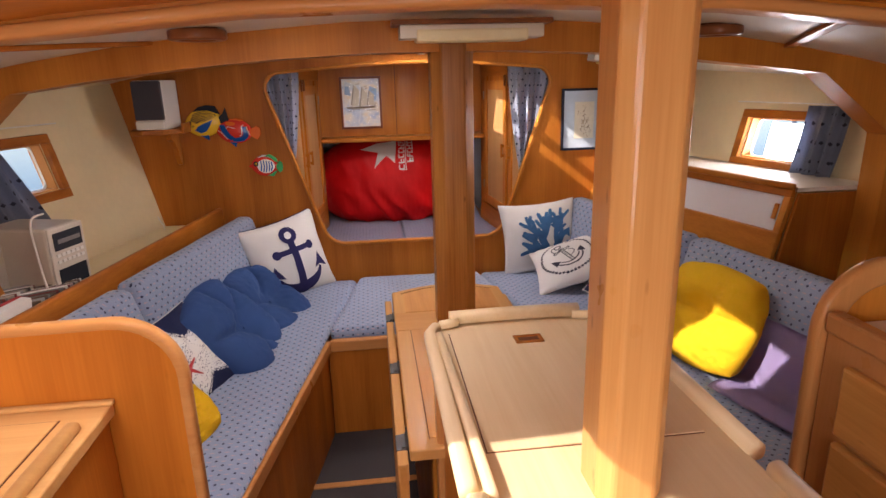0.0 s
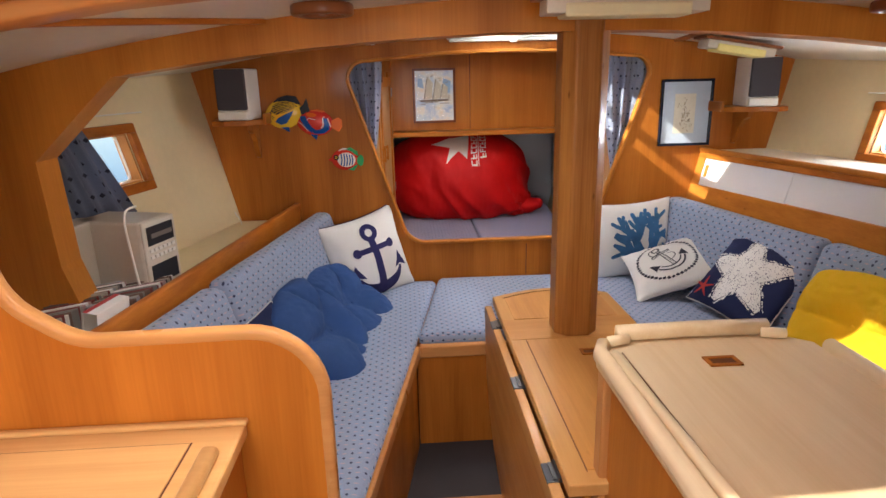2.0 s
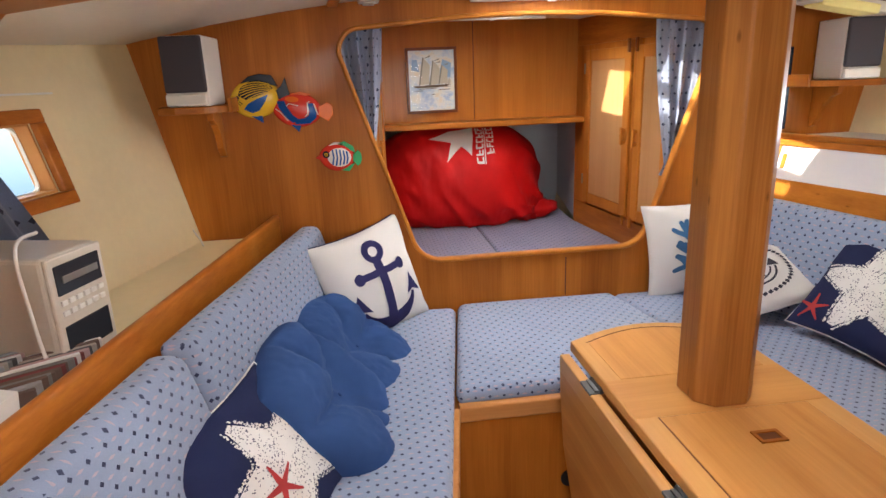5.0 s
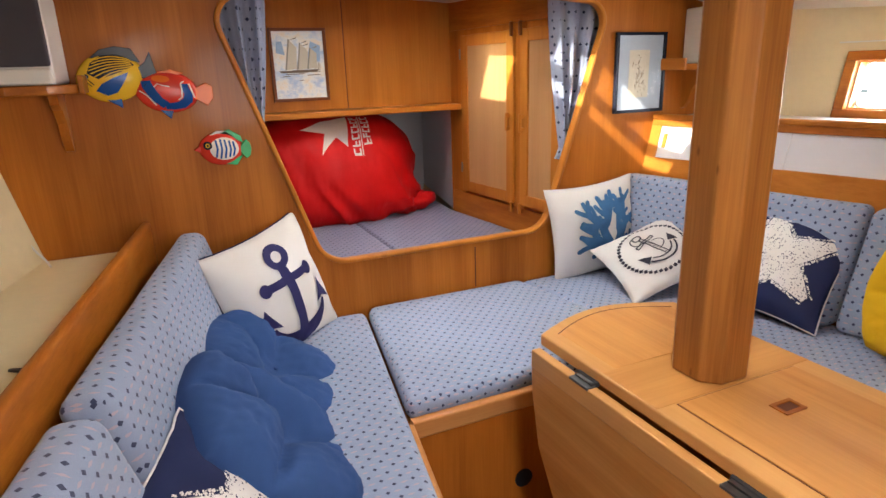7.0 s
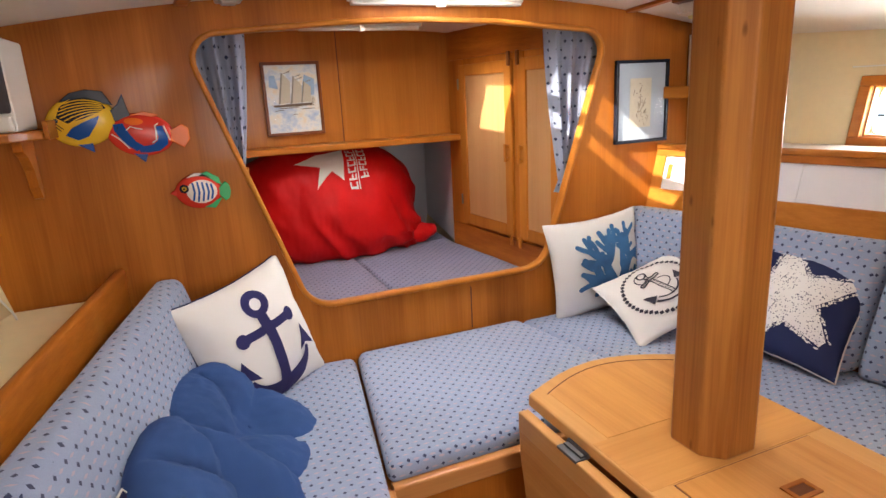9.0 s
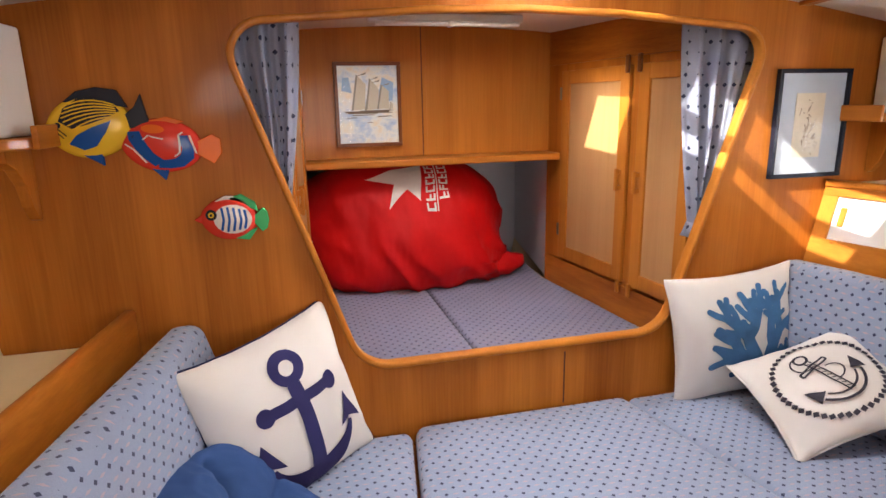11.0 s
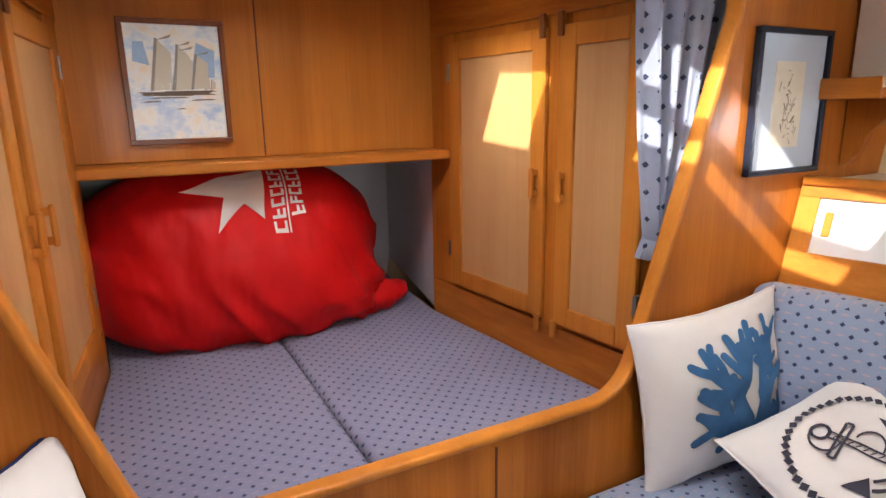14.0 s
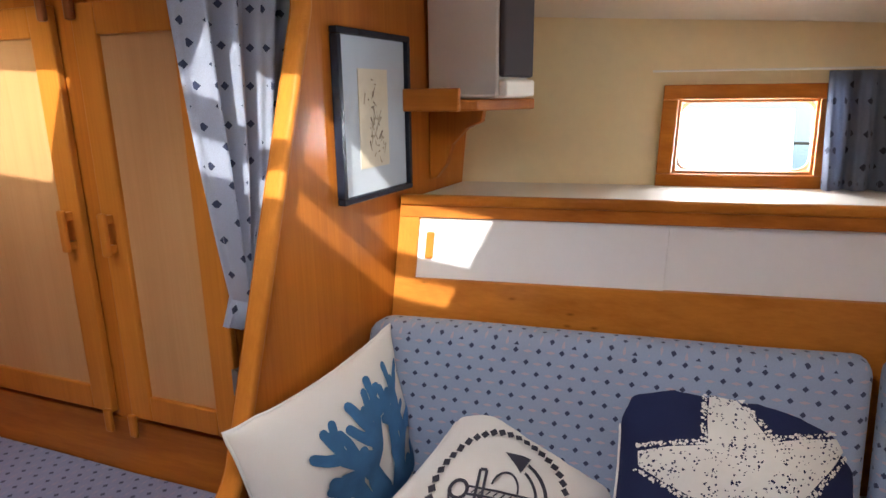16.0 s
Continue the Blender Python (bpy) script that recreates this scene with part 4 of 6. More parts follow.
def berth_locker(side, label):
    """A full-height side locker with two framed doors facing the berth."""
    def face(y, z, o):
        x = berth_side(y, 1) - o
        return (x if side > 0 else 2 * CX - x, y, z)

    def fb(y0, y1, z0, z1, o0, o1, r=0.0):
        return warped(box(y0, y1, z0, z1, o0, o1, r), face)
    ob = thing("wardrobe", face(3.8, 0.576, -0.05), label, "cabinet")
    part("carcass", fb(3.43, 4.30, 0.53, 1.64, -0.06, -0.006), teak_z, ob)
    part("bottom_rail", fb(3.43, 4.30, 0.53, 0.69, -0.008, 0.003, 0.002), teak_y, ob)
    part("top_rail", fb(3.43, 4.30, 1.50, 1.64, -0.008, 0.003, 0.002), teak_y, ob)
    part("end_stile", fb(4.158, 4.305, 0.69, 1.50, -0.008, 0.000, 0.001), teak_z, ob)
    part("mid_stile", fb(3.672, 3.752, 0.69, 1.50, -0.008, 0.000, 0.001), teak_z, ob)
    for y0, y1, hinge_y, pull_y, d in ((3.738, 4.168, 4.171, 3.764, 1), (3.425, 3.688, 3.422, 3.664, -1)):
        w = 0.052
        door = part("door", joined(fb(y0, y0 + w, 0.705, 1.472, 0.002, 0.016, 0.003), fb(y1 - w, y1, 0.705, 1.472, 0.002, 0.016, 0.003), fb(y0 + w, y1 - w, 0.705, 0.705 + w, 0.002, 0.0155, 0.003), fb(y0 + w, y1 - w, 1.472 - w, 1.472, 0.002, 0.0155, 0.003)), honey_z, ob, "framed wooden door")
        part("panel", fb(y0 + w - 0.004, y1 - w + 0.004, 0.705 + w - 0.004, 1.472 - w + 0.004, 0.001, 0.008), panel_z, door, "pale recessed panel")
        part("handle", joined(fb(pull_y - 0.008, pull_y + 0.008, 1.04, 1.12, 0.028, 0.038, 0.004), fb(pull_y - 0.006, pull_y + 0.006, 1.045, 1.06, 0.014, 0.030), fb(pull_y - 0.006, pull_y + 0.006, 1.10, 1.115, 0.014, 0.030)), honey_z, door, "small wooden bar handle")
        for hz in (0.80, 1.36):
            part("hinge", fb(hinge_y - 0.006, hinge_y + 0.006, hz, hz + 0.05, 0.002, 0.019), steel, door, "small brass hinge")
    for y in (3.735, 3.756):
        for z0, z1 in ((1.445, 1.505), (0.665, 0.715)):
            yy = 3.745 if y > 3.75 else 3.681
            part("turn_button", fb(yy - 0.009, yy + 0.009, z0, z1, 0.016, 0.026, 0.004), dark_wood if z0 > 1 else honey_z, ob, "small wooden turn button")
    return ob


w1 = berth_locker(1, "two-door wooden berth locker with a patch of sunlight")
berth_locker(-1, "two-door wooden berth locker facing the sail bag")

ol = thing("overhead_locker", (CX, 4.6, 1.14), "overhead wooden locker across the end of the berth", "cabinet")
xl, xr = berth_side(4.3, -1) - 0.04, berth_side(4.3, 1) + 0.0
for x0, x1 in ((xl, 0.4115), (0.4135, xr)):
    part("door", box(x0, x1, 4.292, 4.31, 1.148, 1.66, 0.002), honey_z, ol, "plain veneered door")
part("joint", box(0.4105, 0.4145, 4.2905, 4.2935, 1.148, 1.66), dark_recess, ol, "dark joint between the doors")
part("cover_strip", box(0.4145, 0.431, 4.2885, 4.2925, 1.148, 1.66, 0.0015), honey_z, ol)
part("lip", box(xl, xr, 4.17, 4.33, 1.118, 1.147, 0.006), honey_x, ol, "rounded bottom lip")
part("bottom", box(xl, xr, 4.33, 5.09, 1.12, 1.147), honey_x, ol)
part("carcass", box(xl, xr, 4.312, 5.09, 1.148, 1.66), honey_z, ol)
for side, name in ((1, "wall_lining"), (-1, "wall_lining")):
    x0, x1 = (0.975, 1.13) if side > 0 else (2 * CX - 0.975, 2 * CX - 1.13)
    lining = prism([(x0, 4.305), (x1, 5.09), (x1 + side * 0.02, 5.09), (x0 + side * 0.02, 4.305)], 0.576, 1.118)
    tagged(part(name, lining, white_panel), "white painted panel beside the sail bag", "wall", kind="structure")


# ---- soft things ----
def frame_of(center, right, up, normal):
    r, n = Vector(right).normalized(), Vector(normal)
    n = (n - r * n.dot(r)).normalized()
    u = n.cross(r)
    m = Matrix((r, u, n)).transposed().to_4x4()
    m.translation = center
    return m


def pillow_point(u, v, w, h, t, seed, bend=0.0):
    """A point on the front of a stuffed pillow, u and v from -1 to 1."""
    x = u * w / 2 * (1.02 - 0.095 * (1 - v * v))
    y = v * h / 2 * (1.02 - 0.095 * (1 - u * u))
    f = max(0.0, (1 - u * u) * (1 - v * v)) ** 0.5
    z = t / 2 * f
    z += f * 0.010 * noise.noise(Vector((u * 1.7 + seed, v * 1.7, seed)))
    z += f * 0.008 * noise.noise(Vector((u * 4.5 + seed, v * 3.1, seed * 2.7)))
    rim = max(abs(u), abs(v)) ** 4
    z += 0.014 * rim * (1 - rim * 0.6) * noise.noise(Vector((u * 5 + seed, v * 5, 2.0)))
    return Vector((x, y, z + bend * (u * u + v * v)))


def pillow_body(w, h, t, seed, bend, n=22):
    bm = bmesh.new()
    g = {}
    for k in (0, 1):
        for i in range(n + 1):
            for j in range(n + 1):
                u, v = math.sin(math.pi / 2 * (2 * i / n - 1)), math.sin(math.pi / 2 * (2 * j / n - 1))
                p = pillow_point(u, v, w, h, t, seed, bend)
                if k:
                    flat = bend * (u * u + v * v)
                    p.z = flat - (p.z - flat)
                if k and (i in (0, n) or j in (0, n)):
                    g[k, i, j] = g[0, i, j]
                else:
                    g[k, i, j] = bm.verts.new(p)
        for i in range(n):
            for j in range(n):
                q = (g[k, i, j], g[k, i + 1, j], g[k, i + 1, j + 1], g[k, i, j + 1])
                try:
                    bm.faces.new(q if not k else q[::-1])
                except ValueError:
                    pass
    return bm


def draped(polys, w, h, t, seed, bend, lift=0.0022):
    """Flat printed shapes laid on the pillow's front."""
    bm = bmesh.new()
    for poly in polys:
        vs = [bm.verts.new((u, v, 0)) for u, v in poly]
        bm.faces.new(vs)
    bmesh.ops.triangulate(bm, faces=bm.faces[:])
    for _ in range(4):
        long = [e for e in bm.edges if e.calc_length() > 0.06]
        if long:
            bmesh.ops.subdivide_edges(bm, edges=long, cuts=1)
    bmesh.ops.triangulate(bm, faces=bm.faces[:])
    for v in bm.verts:
        p = pillow_point(max(-1, min(1, v.co.x)), max(-1, min(1, v.co.y)), w, h, t, seed, bend)
        v.co = p + Vector((0, 0, lift + 0.0004))
    return bm


def pillow(m, w, h, t, seed, material, prints, label, piping=None, bend=0.0, group="scatter pillows"):
    ob = thing("pillow", m.translation - Vector((0, 0, h * 0.4)), label, "pillow", group)
    part("cover", moved(pillow_body(w, h, t, seed, bend), m), material, ob, "", True)
    for order, (polys, pm, lb) in enumerate(prints):
        part("print", moved(draped(polys, w, h, t, seed, bend, 0.0034 + 0.0009 * order), m), pm, ob, lb, True)
    if piping:
        rim = []
        for k in range(80):
            a = k / 20
            u, v = ((-1 + 2 * (a % 1), -1), (1, -1 + 2 * (a % 1)), (1 - 2 * (a % 1), 1), (-1, 1 - 2 * (a % 1)))[int(a)]
            rim.append(m @ pillow_point(u, v, w, h, t, seed, bend))
        part("piping", sweep(rim, 0.006, 0.006, True, up=m.col[2].xyz, sides=6), piping, ob, "thin corded edge", True)
    return ob


def bar(a, b, w0, w1=None):
    a, b = Vector(a), Vector(b)
    w1 = w0 if w1 is None else w1
    n = Vector((-(b - a).y, (b - a).x)).normalized()
    return [tuple(a + n * w0 / 2), tuple(b + n * w1 / 2), tuple(b - n * w1 / 2), tuple(a - n * w0 / 2)][::-1]


def disc(c, r, n=20):
    return [(c[0] + r * math.cos(2 * math.pi * k / n), c[1] + r * math.sin(2 * math.pi * k / n)) for k in range(n)]


def arc_band(c, r0, r1, a0, a1, n=14, squash=1.0):
    """Quads of a curved band, from angle a0 to a1 in degrees."""
    out = []
    for k in range(n):
        p, q = radians(a0 + (a1 - a0) * k / n), radians(a0 + (a1 - a0) * (k + 1) / n)
        out.append([(c[0] + r * math.cos(a), c[1] + squash * r * math.sin(a)) for r, a in ((r0, p), (r1, p), (r1, q), (r0, q))])
    return out


def anchor_shapes(s=1.0, ox=0.0, oy=0.0):
    polys = arc_band((0, 0.60), 0.085, 0.195, 0, 360, 24)
    polys += [bar((0, 0.45), (0, -0.58), 0.15, 0.21), bar((-0.40, 0.24), (0.40, 0.24), 0.12), disc((-0.42, 0.24), 0.10), disc((0.42, 0.24), 0.10)]
    for k in range(20):
        ring = []
        for q in (k, k + 1):
            a = radians(200 + 7 * q)
            half = 0.035 + 0.105 * math.sin(math.pi * q / 20) ** 1.4
            ring.append([(r * math.cos(a), -0.12 + r * math.sin(a)) for r in (0.56 - half, 0.56 + half)])
        polys.append([ring[0][0], ring[0][1], ring[1][1], ring[1][0]])
    for sx in (-1, 1):
        polys.append([(sx * 0.57, 0.02), (sx * 0.38, -0.33), (sx * 0.53, -0.27), (sx * 0.72, -0.36)][::sx])
    polys.append([(-0.1, -0.62), (0, -0.74), (0.1, -0.62)])
    return [[(ox + s * x, oy + s * y) for x, y in p] for p in polys]


def rope_ring(r=0.78, n=44):
    out = []
    for k in range(n):
        a = 2 * math.pi * k / n
        c, d = Vector((r * math.cos(a), r * 0.96 * math.sin(a))), a + math.pi / 2 + 0.4
        t, q = Vector((math.cos(d), math.sin(d))) * 0.041, Vector((-math.sin(d), math.cos(d))) * 0.036
        out.append([tuple(c - t - q), tuple(c + t - q), tuple(c + t + q), tuple(c - t + q)])
    return out


def drawn_anchor(s=1.0):
    """An anchor in pen strokes, with a rope curling round its shank."""
    polys = arc_band((0, 0.66), 0.10, 0.155, 0, 360, 20)
    polys += [bar((-0.055, 0.52), (-0.06, -0.56), 0.035), bar((0.055, 0.52), (0.06, -0.56), 0.035)]
    polys += [bar((-0.03, 0.46 - 0.11 * k), (0.035, 0.40 - 0.11 * k), 0.022) for k in range(9)]
    polys += [bar((-0.36, 0.40), (0.36, 0.40), 0.045), bar((-0.36, 0.30), (0.36, 0.30), 0.045), bar((-0.36, 0.40), (-0.36, 0.30), 0.05), bar((0.36, 0.40), (0.36, 0.30), 0.05)]
    polys += arc_band((0, -0.06), 0.60, 0.66, 205, 335, 20) + arc_band((0, -0.02), 0.48, 0.53, 212, 328, 18)
    for sx in (-1, 1):
        polys.append([(sx * 0.72, 0.06), (sx * 0.40, -0.22), (sx * 0.70, -0.36)][::sx])
    polys += arc_band((-0.04, 0.56), 0.26, 0.30, 95, 265, 14, 0.8) + arc_band((0.10, -0.02), 0.24, 0.28, -95, 80, 14, 0.8)
    c, k = math.cos(0.42), math.sin(0.42)
    return [[(s * (c * x - k * y), s * (k * x + c * y) - 0.02) for x, y in p] for p in polys]


def coral_shapes(seed=3):
    rnd = random.Random(seed)
    out = []

    def grow(p, a, length, w, depth):
        for _ in range(3):
            q = (p[0] + length / 3 * math.cos(a), p[1] + length / 3 * math.sin(a))
            out.append(bar(p, q, w, w * 0.93))
            out.append(disc(q, w * 0.48, 10))
            p, w = q, w * 0.94
            a += rnd.uniform(-0.25, 0.25)
            if depth and rnd.random() < 0.85:
                grow(p, a + rnd.choice((-1, 1)) * rnd.uniform(0.55, 0.95), length * rnd.uniform(0.5, 0.75), w * 0.72, depth - 1)
        if depth:
            grow(p, a + 0.4, length * 0.6, w * 0.8, depth - 1)
            grow(p, a - 0.5, length * 0.6, w * 0.8, depth - 1)
    grow((0.30, -0.86), 1.85, 0.85, 0.27, 2)
    grow((0.30, -0.70), 1.25, 0.80, 0.24, 2)
    grow((0.20, -0.55), 2.35, 0.62, 0.21, 1)
    return [[(max(-0.9, min(0.9, x)), max(-0.9, min(0.86, y))) for x, y in p] for p in out]


def star_shapes(c=(0.05, 0.02), r=0.95, seed=5, solid=True):
    """A big starfish with five blunt arms: its solid body with ragged edges, or the dark flecks on it."""
    rnd = random.Random(seed)
    out = []
    for k in range(5):
        a = math.pi / 2 + 0.25 + k * 2 * math.pi / 5
        tip = Vector((math.cos(a), math.sin(a)))
        side = Vector((-math.sin(a), math.cos(a)))
        if solid:
            c0 = Vector(c)
            ring = [c0 - tip * 0.02, c0 + tip * 0.34 - side * 0.27, c0 + tip * r * 0.72 - side * 0.16, c0 + tip * r * 0.97 - side * 0.06, c0 + tip * r * 0.95 + side * 0.07, c0 + tip * r * 0.70 + side * 0.17, c0 + tip * 0.34 + side * 0.27]
            out.append([(max(-0.93, min(0.93, q.x)), max(-0.93, min(0.93, q.y))) for q in ring])
        for i in range(170 if solid else 150):
            s = rnd.uniform(0.25, 1.0) if solid else rnd.uniform(0.05, 0.95)
            wide = 0.32 * (1 - s) + 0.10
            q = Vector(c) + tip * s * r + side * (rnd.choice((-1, 1)) * wide * rnd.uniform(0.9, 1.12) if solid else rnd.uniform(-0.9, 0.9) * wide)
            if max(abs(q.x), abs(q.y)) < 0.9:
                rr = rnd.uniform(0.005, 0.019) if solid else rnd.uniform(0.004, 0.014)
                out.append([(q.x + rr * rnd.uniform(0.5, 1.3) * math.cos(b), q.y + rr * rnd.uniform(0.5, 1.3) * math.sin(b)) for b in (0.3, 1.4, 2.6, 3.7, 4.9)])
    return out


def small_star(c, r):
    out = []
    for k in range(5):
        a = 0.4 + k * 2 * math.pi / 5
        out.append(bar(c, (c[0] + r * math.cos(a), c[1] + r * math.sin(a)), r * 0.32, r * 0.1))
    return out


pillow(frame_of((-0.19, 3.165, 0.672), (0.799, 0.584, 0.145), 0, (0.543, -0.803, 0.244)), 0.40, 0.395, 0.18, 1.0, white_cotton,
       [(anchor_shapes(1.12, 0.02, -0.05), navy_print, "navy anchor print")], "off-white square pillow with a navy anchor print", navy)
pillow(frame_of((1.071, 3.225, 0.692), (0.988, -0.123, 0.091), 0, (-0.134, -0.984, 0.121)), 0.375, 0.365, 0.125, 2.0, white_cotton,
       [(coral_shapes(), coral_print, "blue watercolour coral print")], "white square pillow with a blue coral print", white_cotton)
pillow(frame_of((1.155, 2.975, 0.628), (0.912, -0.22, 0.346), 0, (-0.403, -0.333, 0.852)), 0.345, 0.305, 0.12, 3.0, white_cotton,
       [(rope_ring(), charcoal_print, "dark rope ring print"), (drawn_anchor(0.74), charcoal_print, "dark anchor print in pen strokes")], "white pillow with an anchor inside a rope ring", white_cotton)
pillow(frame_of((1.320, 2.615, 0.680), (0.23, -0.97, -0.084), 0, (-0.762, -0.233, 0.604)), 0.395, 0.36, 0.13, 4.0, navy,
       [(star_shapes(), white_paint, "speckled white starfish print"), (star_shapes(seed=6, solid=False), navy, "navy flecks"), (small_star((-0.68, -0.64), 0.27), red_print, "small red starfish print")], "navy pillow with a white starfish print", white_cotton)
pillow(frame_of((-0.43, 2.23, 0.605), (0.35, 0.9, 0.05), 0, (0.65, -0.40, 0.65)), 0.37, 0.34, 0.11, 5.0, navy,
       [(star_shapes((0.0, -0.1), 0.9, 8), white_paint, "speckled white starfish print"), (star_shapes((0.0, -0.1), 0.9, 9, False), navy, "navy flecks"), (small_star((-0.3, -0.25), 0.32), red_print, "small red starfish print")], "navy starfish pillow leaning behind the blue cushion", white_cotton)


def tufted(m, w, h, t, seed, material, label, tufts, category="cushion", crease=None):
    """A fat cushion, pulled in at its tufts."""
    bm = bmesh.new()
    n, g = 84, {}

    def dent(x, y):
        d = 0.0
        for tx, ty in tufts:
            r2 = ((x - tx * w / 2) ** 2 + (y - ty * h / 2) ** 2)
            d += math.exp(-r2 / 0.0009) * 0.5 + 0.40 * math.exp(-r2 / 0.006)
        for (ax, ay), (bx, by) in crease or ():
            a, b, p = Vector((ax * w / 2, ay * h / 2)), Vector((bx * w / 2, by * h / 2)), Vector((x, y))
            k = max(0, min(1, (p - a).dot(b - a) / (b - a).length_squared))
            gap = (p - a - (b - a) * k).length_squared
            fade = 1 - 0.7 * max(abs(2 * x / w), abs(2 * y / h)) ** 3
            d += (0.46 * math.exp(-gap / 0.00010) + 0.44 * math.exp(-gap / 0.0018)) * max(0.0, fade)
        return 0.95 * math.tanh(d / 0.95 * 1.15)
    for k in (0, 1):
        for i in range(n + 1):
            for j in range(n + 1):
                u, v = math.sin(math.pi / 2 * (2 * i / n - 1)), math.sin(math.pi / 2 * (2 * j / n - 1))
                rr = 1 - 0.16 * (u * u * v * v) ** 0.8 + 0.012 * noise.noise(Vector((u * 3 + seed, v * 3, 4.0)))
                x, y = u * w / 2 * rr, v * h / 2 * rr
                f = max(0.0, (1 - u ** 4) * (1 - v ** 4)) ** 0.5
                z = t / 2 * f * (1 - (dent(x, y) if not k else 0)) + 0.006 * f * noise.noise(Vector((u * 2.5 + seed, v * 2.5, seed)))
                z += f * 0.005 * noise.noise(Vector((u * 6 + seed, v * 9, seed))) + f * 0.0035 * noise.noise(Vector((u * 13 + seed, v * 9 + 2 * u, seed)))
                if k and (i in (0, n) or j in (0, n)):
                    g[k, i, j] = g[0, i, j]
                else:
                    g[k, i, j] = bm.verts.new((x, y, -z if k else z))
        for i in range(n):
            for j in range(n):
                q = (g[k, i, j], g[k, i + 1, j], g[k, i + 1, j + 1], g[k, i, j + 1])
                bm.faces.new(q if not k else q[::-1])
    ob = thing("tufted_cushion", m.translation - Vector((0, 0, 0.1)), label, category)
    part("cover", moved(bm, m), material, ob, "", True)
    for tx, ty in tufts:
        c = Vector((tx * w / 2, ty * h / 2, 0.012))
        part("tuft", moved(ball(c, 0.006, 0.006, 0.004, 10, 6), m), material, ob, "", True)
    return ob


PAD_CREASES = [((0.05, -0.05), (1.0, 0.15)), ((0.05, -0.05), (0.15, -1.0)), ((0.05, -0.05), (-0.95, 0.10)), ((0.05, -0.05), (0.35, 0.75))]
FOLD_CREASES = [((0.20, -0.15), (-0.25, -1.0)), ((0.20, -0.15), (0.30, -1.0)), ((0.20, -0.15), (0.75, 0.45)), ((0.20, -0.15), (-0.95, 0.25)), ((0.20, -0.15), (0.05, 0.95))]
tufted(frame_of((-0.262, 2.875, 0.560), (0.34, 0.93, -0.06), 0, (0.58, -0.12, 0.80)), 0.38, 0.42, 0.16, 1.0, blue_cloth, "plump denim blue tufted cushion on the settee", [(0.05, -0.05)], crease=PAD_CREASES)
tufted(frame_of((-0.318, 2.495, 0.598), (0.00, 0.99, 0.06), 0, (0.72, -0.10, 0.68)), 0.43, 0.42, 0.17, 2.0, blue_cloth, "plump denim blue tufted cushion leaning on the back cushion", [(0.20, -0.15)], crease=FOLD_CREASES)
tufted(frame_of((1.352, 2.105, 0.690), (0.16, -0.985, 0.06), 0, (-0.90, -0.16, 0.38)), 0.44, 0.36, 0.13, 3.0, yellow_cloth, "bright yellow cushion half in the sun", [(0.0, 0.05)], crease=[((-1, 0.0), (0, 0.05)), ((0, 0.05), (1, 0.08))])
tufted(frame_of((-0.36, 1.90, 0.57), (0.4, 0.9, 0.0), 0, (0.7, -0.2, 0.7)), 0.28, 0.20, 0.09, 4.0, yellow_cloth, "small yellow cushion behind the divider", [(0, 0)])

blanket = bmesh.new()
gb = {}
for i in range(17):
    for j in range(15):
        s, q = i / 16, j / 14
        y = 1.56 + 0.36 * s + 0.07 * q + 0.02 * math.sin(5 * q)
        wave = 0.010 * noise.noise(Vector((s * 4, q * 5, 1)))
        climb = max(0.0, q - 0.55) / 0.45
        z = 0.531 + 0.205 * climb + wave
        back = 2 * CX - back_line(y) - 0.10 * (0.885 - z) / 0.36 - 0.02
        front = 1.36 - 0.10 * s
        x = front + (back - front) * min(1.0, q / 0.55) - wave
        gb[i, j] = blanket.verts.new((x, y, z))
for i in range(16):
    for j in range(14):
        blanket.faces.new((gb[i, j], gb[i + 1, j], gb[i + 1, j + 1], gb[i, j + 1]))
bmesh.ops.solidify(blanket, geom=blanket.faces[:], thickness=0.015)
solo("blanket", blanket, lilac_cloth, "folded lilac blanket on the settee in the sun", "blanket", smooth=True)


# ---- sail bag ----
def bag_point(a, b):
    """a round the bag's long axis, b along it from -1 to 1."""
    ca, sa = math.cos(a), math.sin(a)
    e = (1 - min(1.0, abs(b)) ** (3.0 if b < 0 else 3.4)) ** 0.5
    low = (1 - min(1.0, abs(b)) ** (3.0 if b < 0 else 9.0)) ** 0.5
    ry = 0.285 * (e ** 1.1 if b < 0 else e)
    rz = 0.280 * (e ** 0.8 if sa > 0 else low)
    y = ry * math.copysign(abs(ca) ** 0.62, ca)
    z = rz * math.copysign(abs(sa) ** (0.52 if sa > 0 else 0.70), sa)
    x = 0.455 * b
    p = Vector((x, y, z))
    lowness = max(0.0, min(1.0, 0.5 - p.z / 0.35))
    slant = Vector((p.x * 9 + p.z * 6, p.y * 3, p.z * 2.5))
    f = 0.018 * noise.noise(p * 4) + 0.024 * (1 - 2 * abs(noise.noise(slant))) * (0.22 + lowness) + 0.005 * noise.noise(Vector((p.x * 14 + p.z * 9, p.y * 5, p.z * 4))) * (0.3 + lowness)
    p *= 1 + f / 0.28
    toe_d = (p - Vector((0.45, -0.14, -0.20))).length
    p.z += 0.022 * math.sin(20 * math.atan2(p.z + 0.20, 0.50 - p.x) + 4 * noise.noise(p * 4)) * math.exp(-toe_d / 0.22)
    p.y -= 0.05 * lowness * (1 - abs(b)) if p.y < 0 else 0.0
    p.x += 0.05 * lowness * max(0.0, b)
    p.z = max(p.z, -0.262)
    return p + Vector((0.345, 4.535, 0.838))


